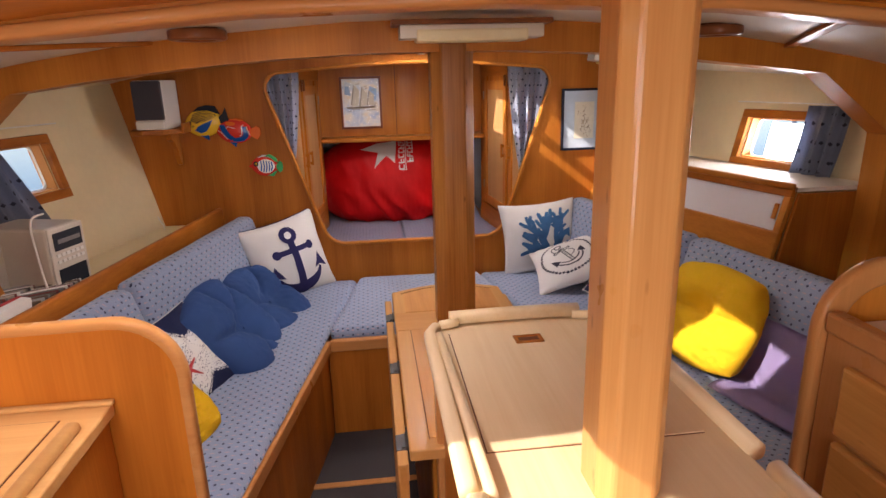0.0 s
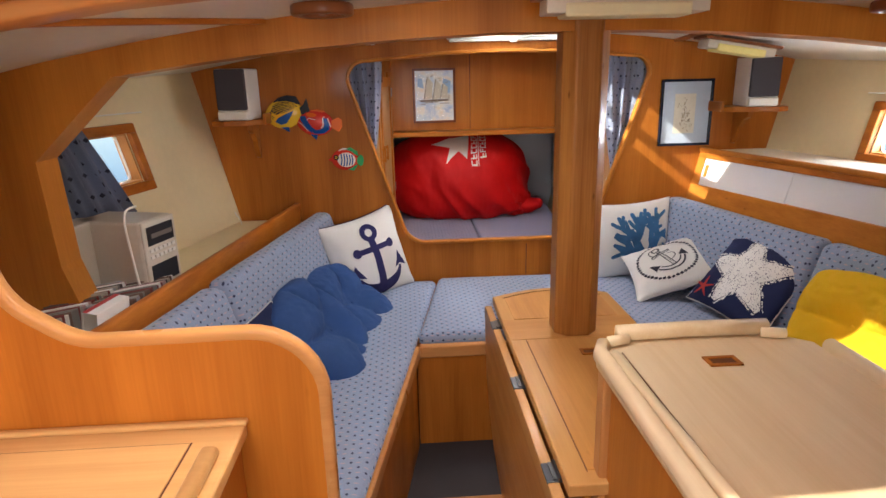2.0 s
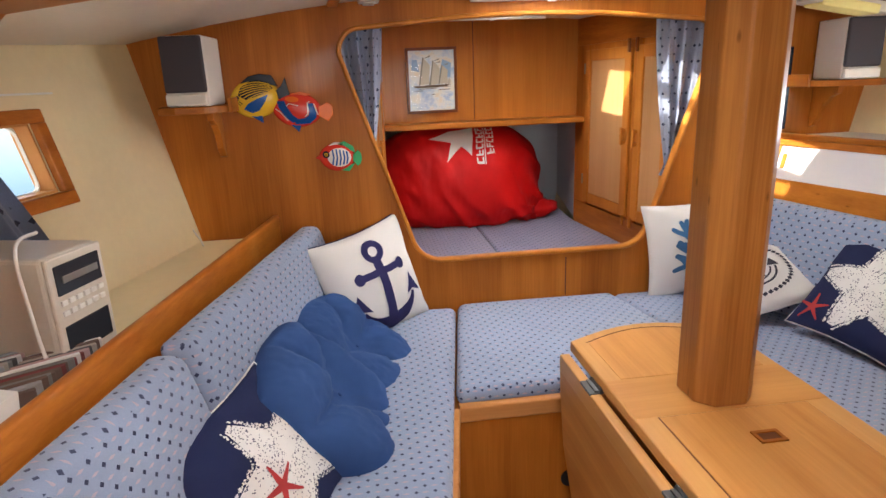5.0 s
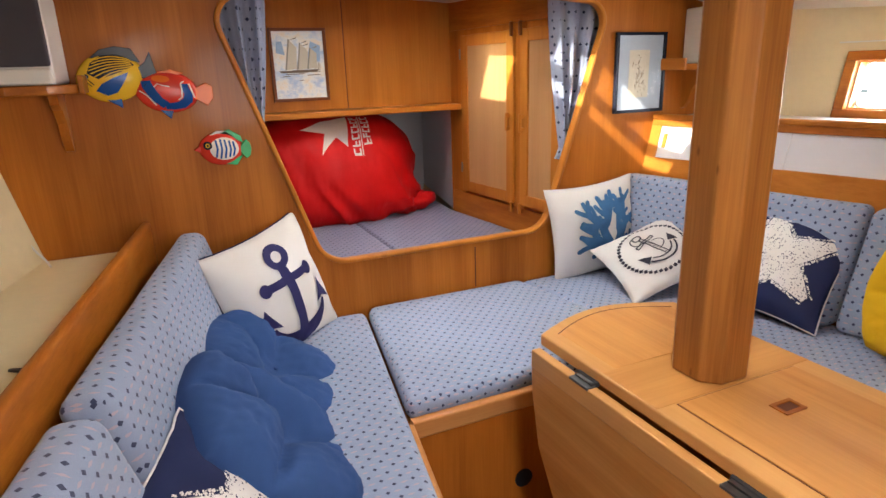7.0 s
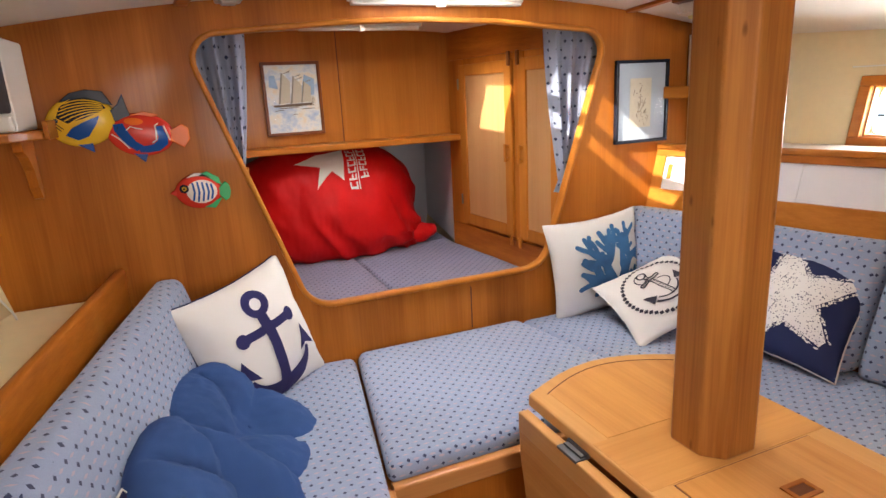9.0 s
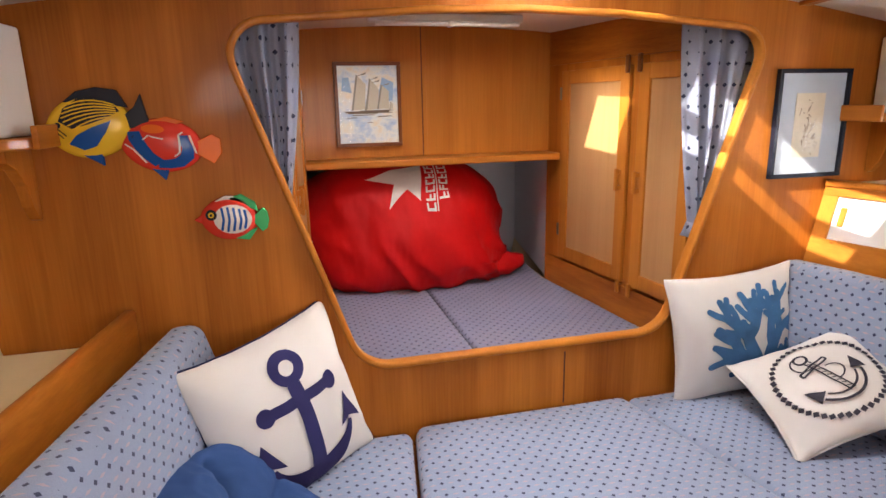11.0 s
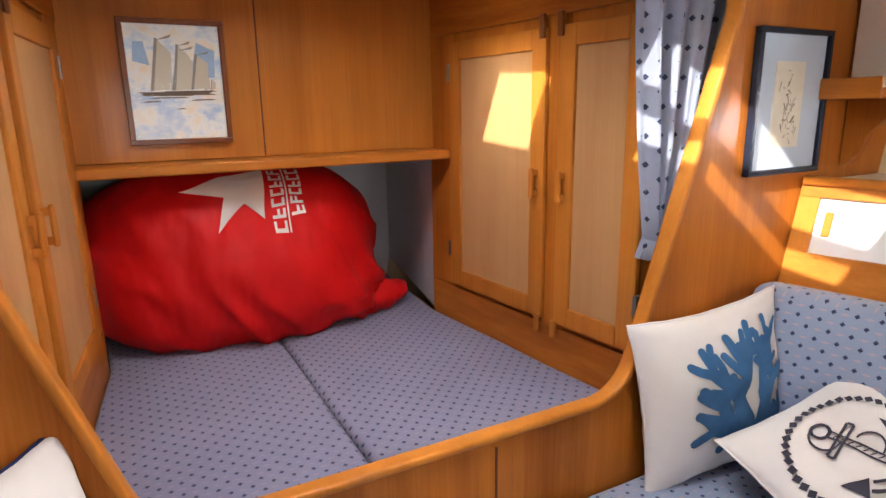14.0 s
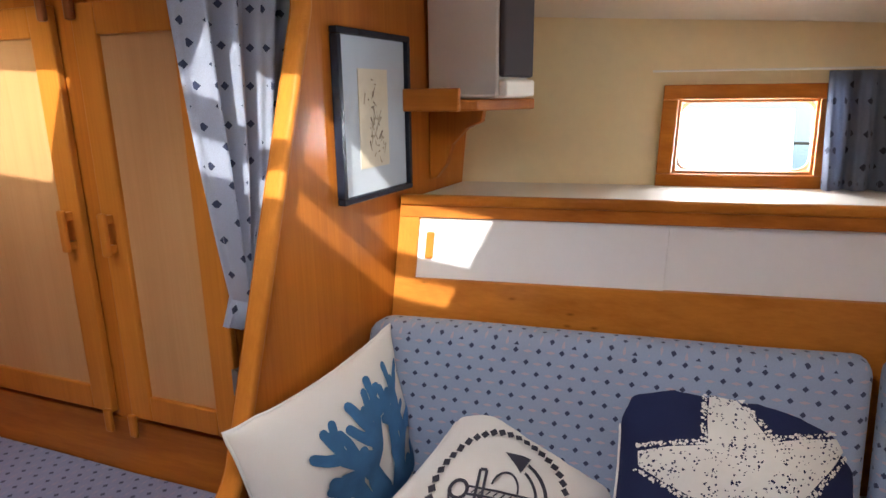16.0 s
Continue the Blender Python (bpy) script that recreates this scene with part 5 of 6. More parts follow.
bag = thing("sail_bag", (0.345, 4.53, 0.576), "red nylon sail bag with white printing on the berth", "bag")
bm_bag = bmesh.new()
NA, NB = 120, 84
gg = [[bm_bag.verts.new(bag_point(2 * math.pi * i / NA, math.sin(math.pi / 2 * (2 * j / NB - 1) * 0.985))) for i in range(NA)] for j in range(NB + 1)]
for j in range(NB):
    for i in range(NA):
        bm_bag.faces.new((gg[j][i], gg[j][(i + 1) % NA], gg[j + 1][(i + 1) % NA], gg[j + 1][i]))
bm_bag.faces.new(gg[0])
bm_bag.faces.new(gg[-1][::-1])
part("body", bm_bag, red_nylon, bag, "", True)
toe = warped(ball((0, 0, 0), 0.13, 0.07, 0.055, 24, 14), lambda x, y, z: Vector((x, y, z)) * (1 + 0.25 * noise.noise(Vector((x, y, z)) * 18)) + Vector((0.775, 4.40, 0.634)))
part("tied_end", toe, red_nylon, bag, "bunched tied end", True)


def bag_print(polys):
    """Printed shapes wrapped on the bag: u along it, v round its upper front."""
    bm = bmesh.new()
    for poly in polys:
        bm.faces.new([bm.verts.new((u, v, 0)) for u, v in poly])
    bmesh.ops.triangulate(bm, faces=bm.faces[:])
    for _ in range(3):
        long = [e for e in bm.edges if e.calc_length() > 0.05]
        if long:
            bmesh.ops.subdivide_edges(bm, edges=long, cuts=1)
    bmesh.ops.triangulate(bm, faces=bm.faces[:])
    c = Vector((0.345, 4.535, 0.838))
    for v in bm.verts:
        p = bag_point(math.pi + v.co.y, v.co.x)
        v.co = c + (p - c) * 1.008
    return bm


def up_front(u, deg):
    return (u - 0.17, -radians(deg - 20))


peaks = [up_front(-0.22, 60), up_front(0.02, 74), up_front(0.30, 80), up_front(0.29, 56), up_front(0.27, 34), up_front(0.15, 46), up_front(-0.03, 28), up_front(0.03, 52)]
crown_polys = [[peaks[0], peaks[1], peaks[7]], [peaks[1], peaks[2], peaks[3], peaks[7]], [peaks[7], peaks[3], peaks[5], peaks[6]], [peaks[3], peaks[4], peaks[5]]]
part("print", bag_print(crown_polys), white_paint, bag, "white crown-like emblem")
words = []
rw = random.Random(3)
for u0, d0, d1, n in ((0.325, 26, 80, 7), (0.445, 34, 80, 6)):
    wide = 0.085
    pitch = (d1 - d0) / n
    for k in range(n):
        a = d0 + pitch * k
        stem = pitch * 0.26
        words.append([up_front(u0, a), up_front(u0 + wide, a), up_front(u0 + wide, a + stem), up_front(u0, a + stem)])
        for q in rw.sample((0.0, 0.38, 0.80), 2):
            words.append([up_front(u0 + wide * q, a + stem), up_front(u0 + wide * (q + 0.20), a + stem), up_front(u0 + wide * (q + 0.20), a + pitch * 0.78), up_front(u0 + wide * q, a + pitch * 0.78)])
words.append([up_front(0.421, 26), up_front(0.431, 26), up_front(0.431, 80), up_front(0.421, 80)])
part("print", bag_print(words), white_paint, bag, "white bars of printed lettering")


# ---- fishes on the bulkhead ----
def fish(name, cx, cz, lx, lz, tilt, body_mat, label, fins, stripes, eye=None):
    """A flat carved fish; fins and stripes are given in units of its half length and height, head at -1."""
    m = Matrix.Translation((cx, BULK - 0.002, cz)) @ Matrix.Rotation(radians(tilt), 4, "Y")
    ob = thing(name, (cx, BULK - 0.002, cz - lz / 2), label, "wall ornament", "painted fishes")

    def relief(x, z):
        return 0.020 * max(0.0, 1 - x * x - z * z) ** 0.45
    bm = bmesh.new()
    rings = []
    for r in (1.0, 0.97, 0.85, 0.65, 0.4, 0.2):
        rings.append([bm.verts.new((lx / 2 * r * math.cos(a), -relief(r * 0.995, 0) - (0.004 if r < 1 else 0), lz / 2 * r * math.sin(a) * (1 - 0.18 * max(0, -math.cos(a)) ** 3))) for a in [2 * math.pi * k / 36 for k in range(36)]])
    for A, B in zip(rings, rings[1:]):
        for k in range(36):
            bm.faces.new((A[k], A[(k + 1) % 36], B[(k + 1) % 36], B[k]))
    bm.faces.new(rings[-1])
    bm.faces.new(rings[0][::-1])
    part("body", moved(bm, m), body_mat, ob, "", True)
    for nm, poly, fm in fins:
        part(nm, moved(prism([(x * lx / 2, z * lz / 2) for x, z in poly], -0.013, -0.001, "xz", 0.002), m), fm, ob)
    for order, (polys, sm, lb) in enumerate(stripes):
        for poly in polys:
            b2 = bmesh.new()
            b2.faces.new([b2.verts.new((x, 0, z)) for x, z in poly])
            bmesh.ops.triangulate(b2, faces=b2.faces[:])
            for _ in range(4):
                long = [e for e in b2.edges if e.calc_length() > 0.11]
                if long:
                    bmesh.ops.subdivide_edges(b2, edges=long, cuts=1)
                    bmesh.ops.triangulate(b2, faces=b2.faces[:])
            for v in b2.verts:
                v.co = (v.co.x * lx / 2, -relief(v.co.x, v.co.z) - 0.0055 - 0.0007 * order, v.co.z * lz / 2)
            part("stripe", moved(b2, m), sm, ob, lb)
    if eye:
        part("eye", moved(rod((eye[0] * lx / 2, -0.016, eye[1] * lz / 2), (eye[0] * lx / 2, -0.020, eye[1] * lz / 2), 0.006, 14), m), fish_black, ob)
    return ob


def oval(cx, cz, rx, rz, n=18):
    return [(cx + rx * math.cos(2 * math.pi * k / n), cz + rz * math.sin(2 * math.pi * k / n)) for k in range(n)]


def ribbon(points, widths):
    """Quads of a band of changing width along a line."""
    sides = []
    for k, (x, z) in enumerate(points):
        p, q = points[max(0, k - 1)], points[min(len(points) - 1, k + 1)]
        n = Vector((-(q[1] - p[1]), q[0] - p[0])).normalized() * widths[k] / 2
        sides.append(((x + n.x, z + n.y), (x - n.x, z - n.y)))
    return [[a[0], a[1], b[1], b[0]] for a, b in zip(sides, sides[1:])]


back_patch = [(-0.62, 0.28), (-0.45, 0.66), (-0.1, 0.90), (0.3, 0.90), (0.62, 0.70), (0.78, 0.38), (0.5, 0.22), (0.1, 0.10), (-0.35, 0.0)]
lines = []
for k in range(7):
    q = k / 6
    p0 = Vector((-0.30 - 0.24 * math.sin(math.pi * q), -0.02 + 0.78 * q))
    p2 = Vector((0.74 - 0.06 * q, 0.20 + 0.40 * q))
    p1 = Vector((0.18, p0.y * 0.80 + 0.34))
    way = [p0 * (1 - f) ** 2 + p1 * 2 * f * (1 - f) + p2 * f * f for f in (0, 0.2, 0.4, 0.6, 0.8, 1.0)]
    lines += [bar(a, b, 0.042) for a, b in zip(way, way[1:])]
lines = [p for p in lines if max(x * x + z * z for x, z in p) < 0.96]
fish("fish_ornament", -0.532, 1.322, 0.168, 0.130, -6, fish_yellow, "carved fish painted yellow, black and dark blue",
     [("dorsal_fin", [(-0.45, 0.85), (-0.1, 1.14), (0.35, 1.2), (0.8, 1.05), (0.98, 0.45), (0.6, 0.6)], fish_black), ("tail", [(0.85, 0.25), (1.1, 0.45), (1.32, 0.85), (1.36, 0.2), (1.42, -0.25), (0.9, -0.2)], fish_black), ("belly_fin", [(-0.35, -0.8), (0.12, -1.28), (0.15, -0.8)], fish_blue)],
     [([back_patch], fish_black, "dark back patch"), ([[(-0.5, -0.45), (-0.28, -0.2), (0.1, -0.02), (0.55, 0.12), (0.4, -0.2), (0.1, -0.62), (-0.2, -0.7)]], fish_blue, "dark blue belly patch"), ([[(x, z) for x, z in p] for p in lines], fish_yellow, "thin yellow curved lines"), ([bar((-0.75, 0.05), (-0.58, -0.25), 0.03), bar((-0.68, 0.08), (-0.50, -0.2), 0.03), bar((-0.85, 0.0), (-0.7, -0.25), 0.03)], fish_black, "dark cheek lines")], (-0.66, 0.16))
fish("fish_ornament", -0.397, 1.279, 0.165, 0.115, 6, fish_red, "carved red fish with blue fins",
     [("tail", [(0.85, 0.24), (1.22, 0.56), (1.44, 0.40), (1.48, -0.15), (1.30, -0.56), (0.85, -0.24)], fish_orange), ("fin", [(-0.35, -0.75), (0.1, -1.3), (0.2, -0.8)], fish_blue), ("edge", [(-0.4, 0.85), (0.1, 1.08), (0.55, 0.95), (0.3, 0.8)], fish_orange)],
     [(ribbon([(-0.66, 0.46), (-0.60, 0.20), (-0.46, -0.10), (-0.28, -0.40), (-0.02, -0.66)], [0.30, 0.36, 0.34, 0.32, 0.34]) + ribbon([(-0.06, -0.68), (0.20, -0.66), (0.45, -0.58), (0.64, -0.34), (0.66, -0.05), (0.58, 0.20), (0.54, 0.44)], [0.30, 0.34, 0.36, 0.34, 0.28, 0.24, 0.20]), fish_blue, "dark blue bands"),
      ([oval(-0.20, 0.60, 0.28, 0.16)], fish_orange, "orange glow on the back"),
      (ribbon([(-0.86, -0.02), (-0.66, -0.18), (-0.50, -0.40), (-0.34, -0.66)], [0.05] * 4) + ribbon([(-0.42, 0.18), (-0.30, 0.36), (-0.16, 0.30), (0.06, 0.26)], [0.045] * 4) + ribbon([(0.34, -0.36), (0.46, -0.20), (0.46, 0.10), (0.42, 0.44), (0.52, 0.56)], [0.05] * 5) + ribbon([(0.68, 0.46), (0.78, 0.10), (0.86, -0.20)], [0.05] * 3), fish_white, "pale lines")], (-0.62, 0.22))
fish("fish_ornament", -0.275, 1.110, 0.125, 0.098, 4, fish_red, "small carved red fish with navy stripes and green fins",
     [("dorsal_fin", [(-0.1, 0.95), (0.4, 1.16), (0.9, 0.80), (1.02, 0.36), (0.75, 0.5)], fish_green), ("back_band", [(-0.5, 0.80), (-0.15, 1.06), (0.25, 1.06), (0.7, 0.70), (0.3, 0.7)], fish_white), ("tail", [(0.85, 0.14), (1.16, 0.56), (1.34, 0.34), (1.40, -0.04), (1.34, -0.42), (1.16, -0.60), (0.85, -0.16)], fish_green), ("belly_fin", [(0.2, -0.92), (0.7, -1.0), (1.0, -0.40), (0.75, -0.5)], fish_green), ("snout", [(-0.9, 0.2), (-1.2, -0.08), (-0.9, -0.25)], fish_red)],
     [([oval(0.14, 0.02, 0.66, 0.68)], fish_white, "cream flank"), ([bar((x, 0.60 - 0.25 * abs(x)), (x + 0.08, 0.0), 0.09) for x in (-0.25, -0.05, 0.15, 0.35, 0.53)] + [bar((x + 0.08, 0.0), (x + 0.02, -0.58 + 0.3 * abs(x)), 0.09) for x in (-0.25, -0.05, 0.15, 0.35, 0.53)], fish_blue, "navy wavy stripes"), ([oval(-0.60, 0.2, 0.20, 0.25, 14)], fish_black, "black eye patch"), ([oval(-0.60, 0.2, 0.10, 0.125, 12)], fish_yellow, "pale eye ring"), ([oval(-0.60, 0.2, 0.055, 0.07, 10)], fish_black, "pupil")])


# ---- pictures ----
def picture(name, x0, x1, z0, z1, y, w, frame_mat, mount_mat, label, group=""):
    ob = thing(name, ((x0 + x1) / 2, y, z0), label, "picture", group)
    part("frame", joined(box(x0, x1, y - 0.018, y - 0.001, z0, z0 + w, 0.002), box(x0, x1, y - 0.018, y - 0.001, z1 - w, z1, 0.002), box(x0, x0 + w, y - 0.0178, y - 0.001, z0 + w, z1 - w, 0.002), box(x1 - w, x1, y - 0.0178, y - 0.001, z0 + w, z1 - w, 0.002)), frame_mat, ob)
    part("sheet", box(x0 + w, x1 - w, y - 0.008, y - 0.002, z0 + w, z1 - w), mount_mat, ob)
    return ob


p1 = picture("framed_picture", 0.062, 0.323, 1.194, 1.518, 4.2885, 0.014, dark_wood, art_sheet, "brown framed watercolour of sailing boats")


def sail(parent, pts, material, y):
    part("painted_shape", prism(pts, y - 0.00012, y, "xz"), material, parent)


yb = 4.2885 - 0.008
sail_tint = painted("watercolour_grey", (0.56, 0.51, 0.40), 0.7)
shade_tint = painted("watercolour_shade", (0.33, 0.31, 0.27), 0.8, stain=0.4)
wash_blue = painted("watercolour_blue_wash", (0.36, 0.52, 0.72), 0.8, stain=0.3)


def gaff_boat(x, z, k, lean, y):
    """A boat with two gaff sails, a hull and its dark luff strokes."""
    for dx, tall in ((0.0, 1.0), (0.045, 0.8)):
        a = x + dx * k
        sail(p1, [(a, z), (a + 0.042 * k, z + 0.004), (a + (0.036 + lean) * k, z + 0.085 * k * tall), (a + (0.008 + lean) * k, z + 0.115 * k * tall)], sail_tint, y - dx * 0.002)
        sail(p1, [(a - 0.004 * k, z), (a + 0.003 * k, z), (a + (0.010 + lean) * k, z + 0.115 * k * tall), (a + (0.004 + lean) * k, z + 0.118 * k * tall)], shade_tint, y - 0.00016 - dx * 0.002)
        sail(p1, [(a + (0.006 + lean) * k, z + 0.112 * k * tall), (a + (0.040 + lean) * k, z + 0.126 * k * tall), (a + (0.036 + lean) * k, z + 0.118 * k * tall)], shade_tint, y - 0.00030 - dx * 0.002)
    sail(p1, [(x - 0.03 * k, z - 0.004), (x + 0.10 * k, z - 0.002), (x + 0.085 * k, z - 0.012 * k), (x - 0.015 * k, z - 0.012 * k)], ink, y - 0.0005)


sail(p1, [(0.225, 1.36), (0.29, 1.37), (0.295, 1.44), (0.25, 1.46)], wash_blue, yb - 0.0001)
sail(p1, [(0.09, 1.41), (0.13, 1.40), (0.12, 1.46), (0.095, 1.46)], wash_blue, yb - 0.0001)
gaff_boat(0.130, 1.335, 1.15, 0.012, yb - 0.0001)
gaff_boat(0.185, 1.338, 1.0, 0.010, yb - 0.0004)
gaff_boat(0.262, 1.336, 0.32, 0.01, yb - 0.0002)
for x0, x1, z in ((0.10, 0.29, 1.322), (0.12, 0.22, 1.314), (0.10, 0.15, 1.304), (0.22, 0.29, 1.308), (0.18, 0.21, 1.285)):
    sail(p1, [(x0, z), (x1, z + 0.002), (x1 - 0.01, z + 0.005), (x0 + 0.015, z + 0.004)], ink, yb - 0.0011)
p2 = picture("framed_picture", 1.193, 1.441, 1.127, 1.431, BULK, 0.012, black_frame, mount_blue, "black framed print with a pale blue mount")
yb = BULK - 0.008
part("print_sheet", box(1.262, 1.362, yb - 0.0012, yb, 1.185, 1.365), paper, p2, "small ivory print")
rk = random.Random(4)
sepia = painted("pale_sepia", (0.34, 0.28, 0.20), 0.8)
for k in range(44):
    x, z = rk.gauss(1.312, 0.016), rk.gauss(1.262, 0.036)
    x, z = min(1.352, max(1.272, x)), min(1.345, max(1.20, z))
    sail(p2, bar((x, z), (x + rk.uniform(-0.012, 0.012), z + rk.uniform(-0.022, 0.022)), 0.0012, 0.004), sepia if k % 3 else ink, yb - 0.0013 - 0.00002 * k)
for pc, b in ((p1, (0.076, 0.309, 4.2785, 4.2795, 1.208, 1.504)), (p2, (1.205, 1.429, BULK - 0.014, BULK - 0.013, 1.139, 1.419))):
    gl = part("glass", box(*b), glass, pc, "picture glass")
    gl.visible_shadow = False


# ---- loudspeakers on corner brackets ----
def speaker(side, label):
    s = side

    def X(x):
        return x if s > 0 else 2 * CX - x
    m = Matrix.Translation((X(1.568 if s > 0 else 1.602), 3.086, 1.309)) @ Matrix.Rotation(radians(-10 if s > 0 else -3), 4, "Z")
    ob = thing("loudspeaker", m.translation, label, "speaker", "loudspeakers")
    part("cabinet", moved(box(-0.064, 0.064, 0.014, 0.193, 0, 0.208, 0.006), m), plastic_white, ob)
    part("grille", moved(box(-0.062, 0.062, 0.0, 0.016, 0.042, 0.206, 0.006), m), grey_cloth, ob, "dark grey cloth grille")
    part("front_lip", moved(box(-0.062, 0.062, -0.004, 0.016, 0.002, 0.038, 0.006), m), plastic_white, ob)
    br = thing("shelf_bracket", (X(1.55), 3.27, 1.12), "small wooden corner shelf on a shaped bracket", "shelf", "speaker shelves")
    xi = 1.435 if s > 0 else 1.50
    plate = [(xi, 3.291), (xi, 3.17), (xi + 0.03, 3.135), (1.56, 3.105), (1.64, 3.075), (1.70, 3.11), (1.735, 3.291)]
    plate = plate if s > 0 else mirror(plate)
    part("shelf_board", prism(plate, 1.285, 1.308, r=0.004), teak_x, br)
    x = 1.56
    prof_b = [(3.291, 1.285), (3.16, 1.285), (3.165, 1.26), (3.20, 1.245), (3.235, 1.21), (3.25, 1.165), (3.275, 1.135), (3.291, 1.13)]
    part("support", prism(prof_b, X(x) - 0.011, X(x) + 0.011, "yz", 0.002), teak_z, br)
    part("edge_stop", box(min(X(xi), X(xi - 0.012)), max(X(xi), X(xi - 0.012)), 3.16, 3.291, 1.285, 1.33, 0.003), teak_y, br)
    return ob


speaker(1, "cream loudspeaker with a grey grille beside the black frame")
speaker(-1, "cream loudspeaker with a grey grille beside the carved fishes")

# ---- mini stereo on the port shelf ----
ms = Matrix.Translation((-0.834, 2.325, 0.838)) @ Matrix.Rotation(radians(-15), 4, "Z")
st = thing("mini_stereo", ms.translation, "cream mini stereo system with dark tape and disc windows", "stereo")
part("body", moved(box(-0.14, 0.085, -0.075, 0.075, 0, 0.240, 0.008), ms), plastic_cream, st)
part("front_panel", moved(box(0.085, 0.094, -0.074, 0.074, 0.002, 0.238, 0.004), ms), plastic_cream, st)
part("disc_window", moved(box(0.094, 0.097, -0.06, 0.06, 0.165, 0.222, 0.002), ms), dark_glass, st, "dark disc window")
part("disc_slot", moved(box(0.097, 0.099, -0.045, 0.05, 0.186, 0.200, 0.001), ms), steel, st)
part("tape_window", moved(box(0.094, 0.097, -0.06, 0.06, 0.045, 0.105, 0.002), ms), dark_glass, st, "dark tape window")
for k in range(6):
    part("button", moved(box(0.094, 0.099, -0.058 + 0.020 * k, -0.044 + 0.020 * k, 0.145, 0.155, 0.001), ms), plastic_white, st)
    part("button", moved(box(0.094, 0.099, -0.058 + 0.020 * k, -0.044 + 0.020 * k, 0.125, 0.135, 0.001), ms), plastic_white, st)
part("plinth", moved(box(-0.10, 0.105, -0.07, 0.07, -0.0, 0.018, 0.004), ms), plastic_white, st)
solo("speaker_box", moved(box(-0.17, 0.0, -0.07, 0.06, 0, 0.24, 0.006), Matrix.Translation((-0.93, 2.27, 0.838)) @ Matrix.Rotation(radians(-12), 4, "Z")), plastic_cream, "plain cream box beside the mini stereo", "speaker")


def cable(points, r, material, label):
    pts = []
    P = [Vector(p) for p in points]
    P = [P[0]] + P + [P[-1]]
    for i in range(1, len(P) - 2):
        for k in range(8):
            t = k / 8
            pts.append(0.5 * ((2 * P[i]) + (P[i + 1] - P[i - 1]) * t + (2 * P[i - 1] - 5 * P[i] + 4 * P[i + 1] - P[i + 2]) * t * t + (3 * P[i] - P[i - 1] - 3 * P[i + 1] + P[i + 2]) * t ** 3))
    pts.append(P[-1])
    return solo("cable", sweep(pts, 2 * r, 2 * r, up=(0.3, 0.2, 0.93), sides=7), material, label, "cable", smooth=True)


cable([(-0.80, 2.30, 1.115), (-0.815, 2.25, 1.10), (-0.80, 2.22, 1.0), (-0.78, 2.215, 0.865), (-0.74, 2.24, 0.847)], 0.0035, plastic_white, "white cable hanging over the stereo")
cable([(-0.70, 2.40, 0.843), (-0.68, 2.46, 0.857), (-0.72, 2.52, 0.847), (-0.66, 2.50, 0.843)], 0.003, black, "thin black cable on the shelf")
cable([(-0.75, 3.20, 0.842), (-0.765, 3.235, 0.853), (-0.79, 3.262, 0.880), (-0.815, 3.272, 0.925)], 0.003, plastic_white, "coiled pale cable by the bulkhead")
cable([(-0.80, 2.12, 0.843), (-0.76, 2.16, 0.870), (-0.72, 2.13, 0.855), (-0.75, 2.09, 0.843)], 0.006, plastic_white, "looped white cable on the shelf")

# discs and books lying on the port shelf
rk = random.Random(11)
cover_mats = [painted("case_grey", (0.22, 0.21, 0.20), 0.25), painted("case_maroon", (0.20, 0.06, 0.06), 0.25), painted("case_brown", (0.16, 0.11, 0.09), 0.25), painted("case_rose", (0.50, 0.33, 0.32), 0.25), painted("case_dark", (0.10, 0.09, 0.09), 0.25), painted("case_tan", (0.42, 0.37, 0.32), 0.25), painted("case_clear", (0.36, 0.36, 0.37), 0.15), white_paint]
for k in range(78):
    row, step = k % 2, k // 2
    y = 1.80 + 0.0115 * step + 0.02 * row
    x = -0.925 + 0.112 * row + rk.uniform(-0.003, 0.003) + 0.155 * (y - 2.0)
    if row and y < 2.055:
        continue
    b = moved(box(-0.062, 0.062, -0.0051, 0.0051, 0, 0.058 + 0.005 * rk.random(), 0.001), Matrix.Translation((x, y, 0.838)) @ Matrix.Rotation(radians(32 + rk.uniform(-1.5, 1.5)), 4, "Z"))
    solo("disc_case", b, rk.choice(cover_mats), "thin plastic disc case standing on the shelf", "disc case", group="disc cases on the shelf")
mb = Matrix.Translation((-0.768, 1.95, 0.838)) @ Matrix.Rotation(radians(81), 4, "Z") @ Matrix.Rotation(radians(8), 4, "X")
bk = thing("book", mb.translation, "white book with a red spine standing beside the discs", "book")
part("cover", moved(joined(box(-0.065, 0.065, -0.020, -0.017, 0, 0.098), box(-0.065, 0.065, 0.017, 0.020, 0, 0.098)), mb), white_paint, bk, "white cover")
part("spine", moved(box(-0.065, 0.065, -0.020, 0.020, 0.098, 0.101, 0.001), mb), white_paint, bk)
part("stripe", moved(box(-0.0645, 0.0645, 0.006, 0.018, 0.101, 0.1018), mb), red_print, bk, "red stripe along the spine")
part("pages", moved(box(-0.062, 0.062, -0.017, 0.017, 0.003, 0.097), mb), white_paint, bk)
solo("case", box(-0.885, -0.815, 1.69, 1.78, 0.838, 0.955, 0.004), black, "black plastic box on the shelf end", "box")
solo("bottle", moved(joined(box(-0.03, 0.03, -0.02, 0.02, 0, 0.075, 0.006)), Matrix.Translation((-0.80, 1.835, 0.838))), painted("lime_packet", (0.45, 0.62, 0.12), 0.4), "small lime green packet on the shelf", "packet")


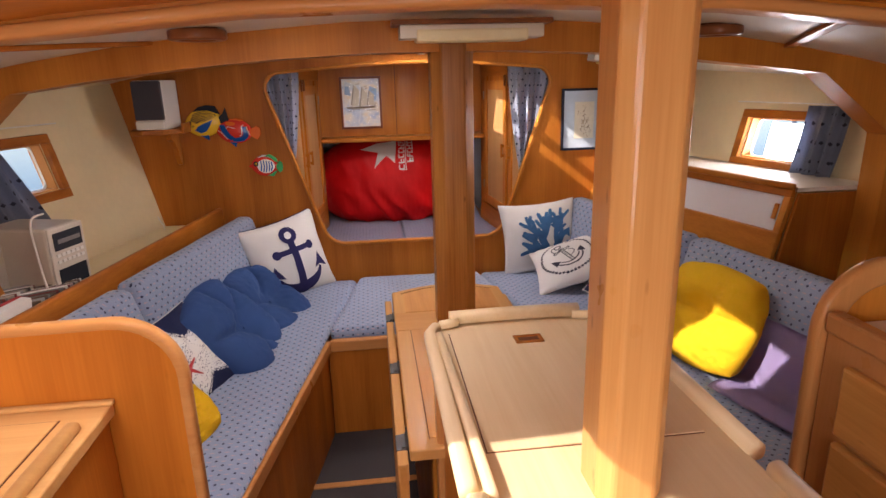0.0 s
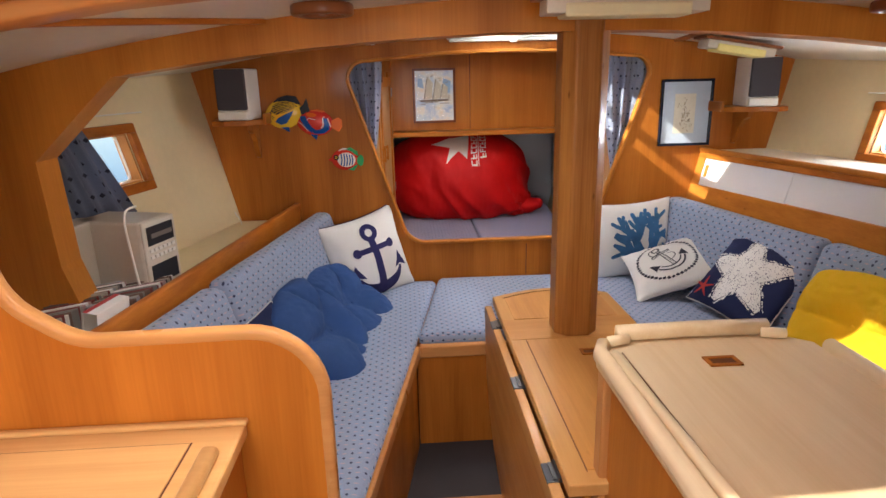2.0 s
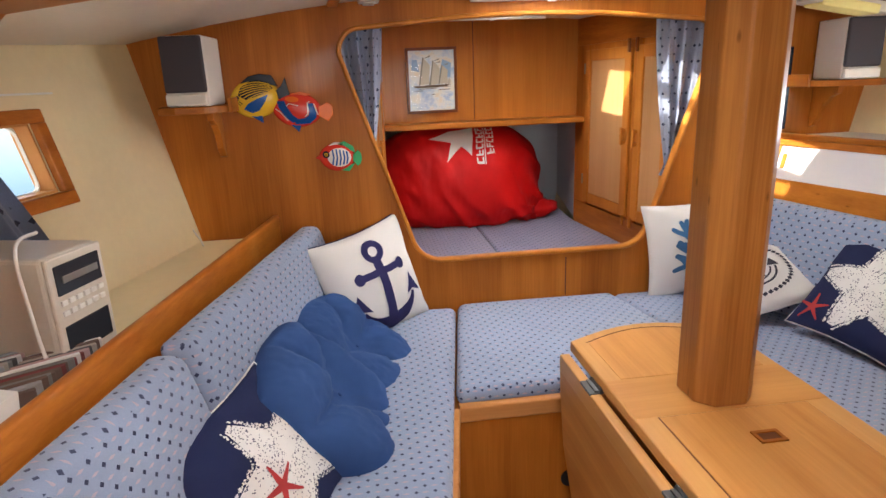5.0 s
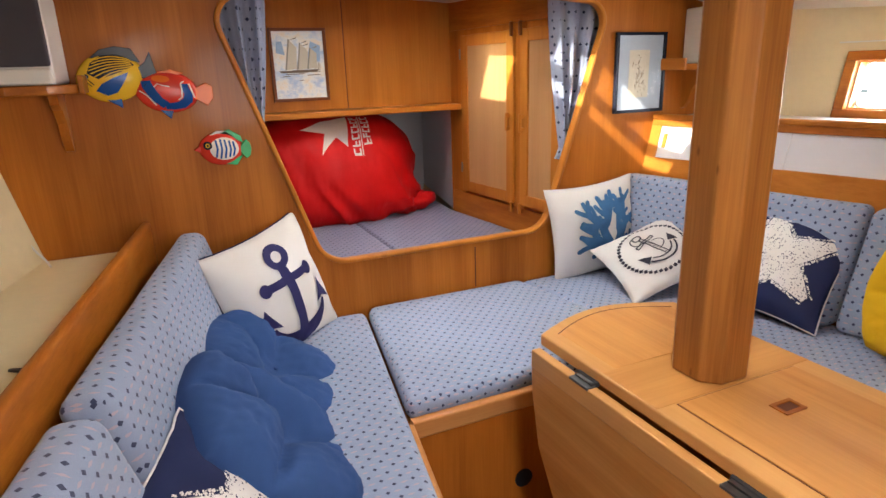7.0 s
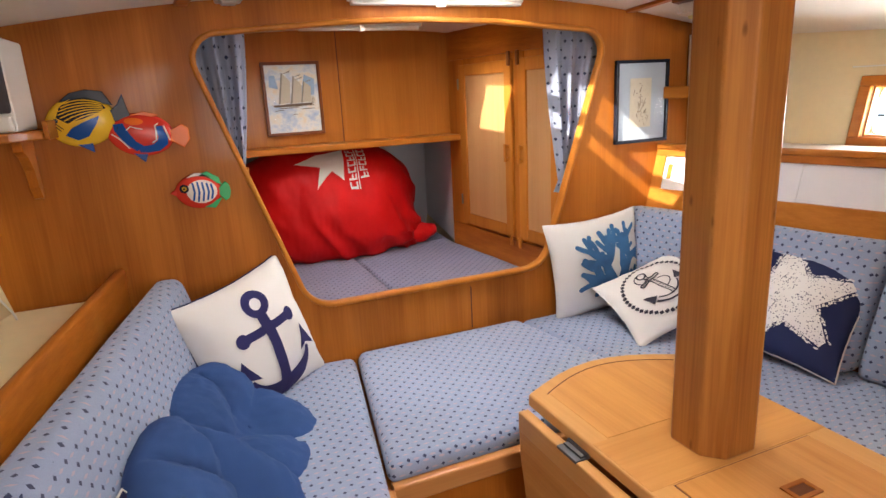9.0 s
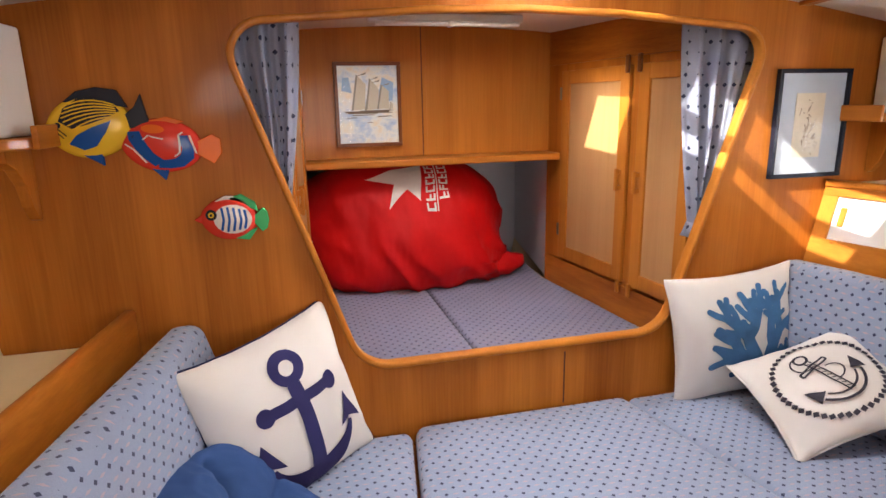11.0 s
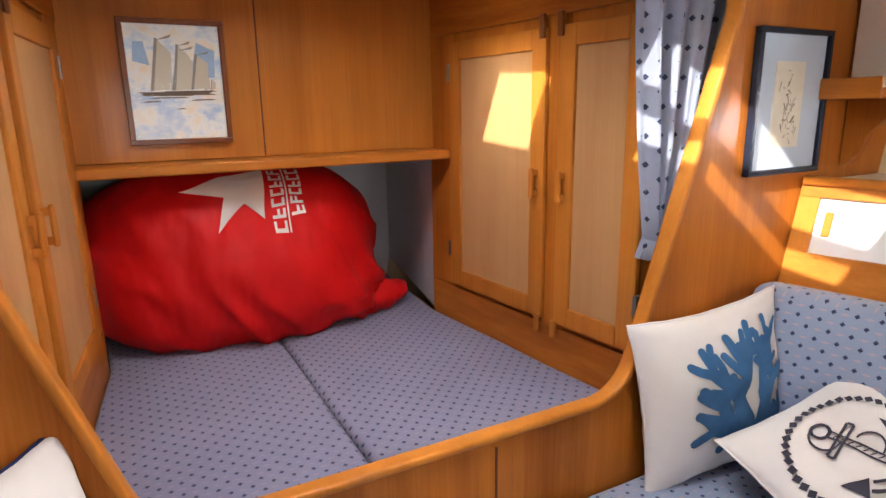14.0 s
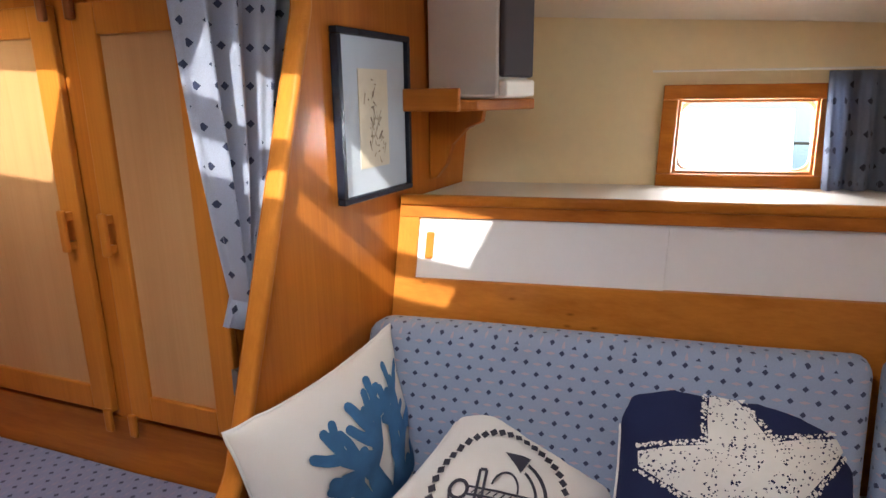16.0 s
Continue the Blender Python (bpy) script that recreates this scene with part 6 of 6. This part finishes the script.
# ---- lamps and ceiling fittings ----
def strip_lamp(x0, x1, y0, y1, z, wood_mat, lens, label, tilt=0.0):
    ob = thing("ceiling_lamp", ((x0 + x1) / 2, (y0 + y1) / 2, z), label, "lamp")
    m = Matrix.Translation(((x0 + x1) / 2, (y0 + y1) / 2, z)) @ Matrix.Rotation(radians(tilt), 4, "Y")
    w, d = (x1 - x0) / 2, (y1 - y0) / 2
    part("backing", moved(box(-w - 0.02, w + 0.02, -d - 0.012, d + 0.012, 0.04, 0.052, 0.003), m), wood_mat, ob)
    part("housing", moved(box(-w, w, -d, d, 0.008, 0.04, 0.003), m), plastic_cream, ob)
    part("diffuser", moved(box(-w + 0.04, w - 0.04, -d - 0.003, d - 0.004, 0.0, 0.030, 0.006), m), lens, ob, "ribbed pale diffuser")
    return ob


strip_lamp(0.325, 0.687, 1.86, 1.94, 1.583, dark_wood, lamp_lens, "cream strip lamp on a wooden base under the beam")
strip_lamp(1.215, 1.50, 2.93, 3.02, 1.525, dark_wood, painted("yellow_diffuser", (0.85, 0.74, 0.28), 0.4), "yellowish strip lamp on a wooden base", 9)
bl = thing("blind_cassette", (0.50, 3.25, 1.60), "white roller blind bar at the hatch edge", "blind")
part("bar", box(0.205, 0.80, 3.268, 3.291, 1.622, 1.648, 0.006), plastic_white, bl)
part("bar", box(0.215, 0.79, 3.264, 3.290, 1.612, 1.623, 0.004), plastic_white, bl)
part("tab", box(0.485, 0.515, 3.259, 3.270, 1.606, 1.620, 0.002), plastic_white, bl)
fl = thing("berth_lamp", (0.42, 3.95, 1.57), "slim white fluorescent lamp above the berth", "lamp")
part("housing", box(0.16, 0.70, 3.93, 3.985, 1.622, 1.65, 0.006), plastic_white, fl)
part("tube", rod((0.18, 3.925, 1.617), (0.68, 3.925, 1.617), 0.009, 12), plastic_white, fl, "", True)
part("clip", box(0.425, 0.445, 3.912, 3.94, 1.606, 1.63, 0.003), plastic_white, fl)
solo("ceiling_spot", joined(box(-0.165, -0.095, 3.20, 3.285, 1.612, 1.634, 0.006), box(-0.15, -0.11, 3.215, 3.27, 1.606, 1.613, 0.003)), plastic_cream, "small cream light fitting by the bulkhead", "lamp")
for x in (-0.16, 1.165):
    z = roof(x, 0) - 0.028
    vt = thing("deck_vent", (x, 1.90, z), "round brown wooden vent ring on the headlining", "vent", "deck vents")
    part("ring", moved(sweep([(0.055 * math.cos(a), 0.055 * math.sin(a), 0.012) for a in [2 * math.pi * k / 32 for k in range(32)]], 0.026, 0.026, True, r=0.007), Matrix.Translation((x, 1.90, z))), dark_wood, vt, "", True)
    part("plate", rod((x, 1.90, z + 0.012), (x, 1.90, z + 0.03), 0.048, 28), dark_recess, vt)

# ---- outside ----
tagged(part("water", box(-400, 400, -400, 400, -1.0, -0.9), sea), "open blue sea around the boat", "water", kind="structure")
tagged(part("deck", joined(*[box(CX + s * 2.05 - 0.35, CX + s * 2.05 + 0.35, -1.2, 3.3, 0.70, 0.74, 0.01) for s in (-1, 1)]), deck_white), "white side deck outside the windows", "deck", kind="structure")
gr = thing("guard_rail", (2.36, 2.75, 0.74), "thin steel guard rail with wires on the side deck", "railing")
for y in (2.35, 3.15):
    part("stanchion", rod((2.36, y, 0.74), (2.36, y, 1.42), 0.012, 10), steel, gr, "", True)
for z in (1.17, 1.38):
    part("wire", rod((2.36, 1.6, z), (2.36, 3.15, z), 0.004, 8), steel, gr, "", True)
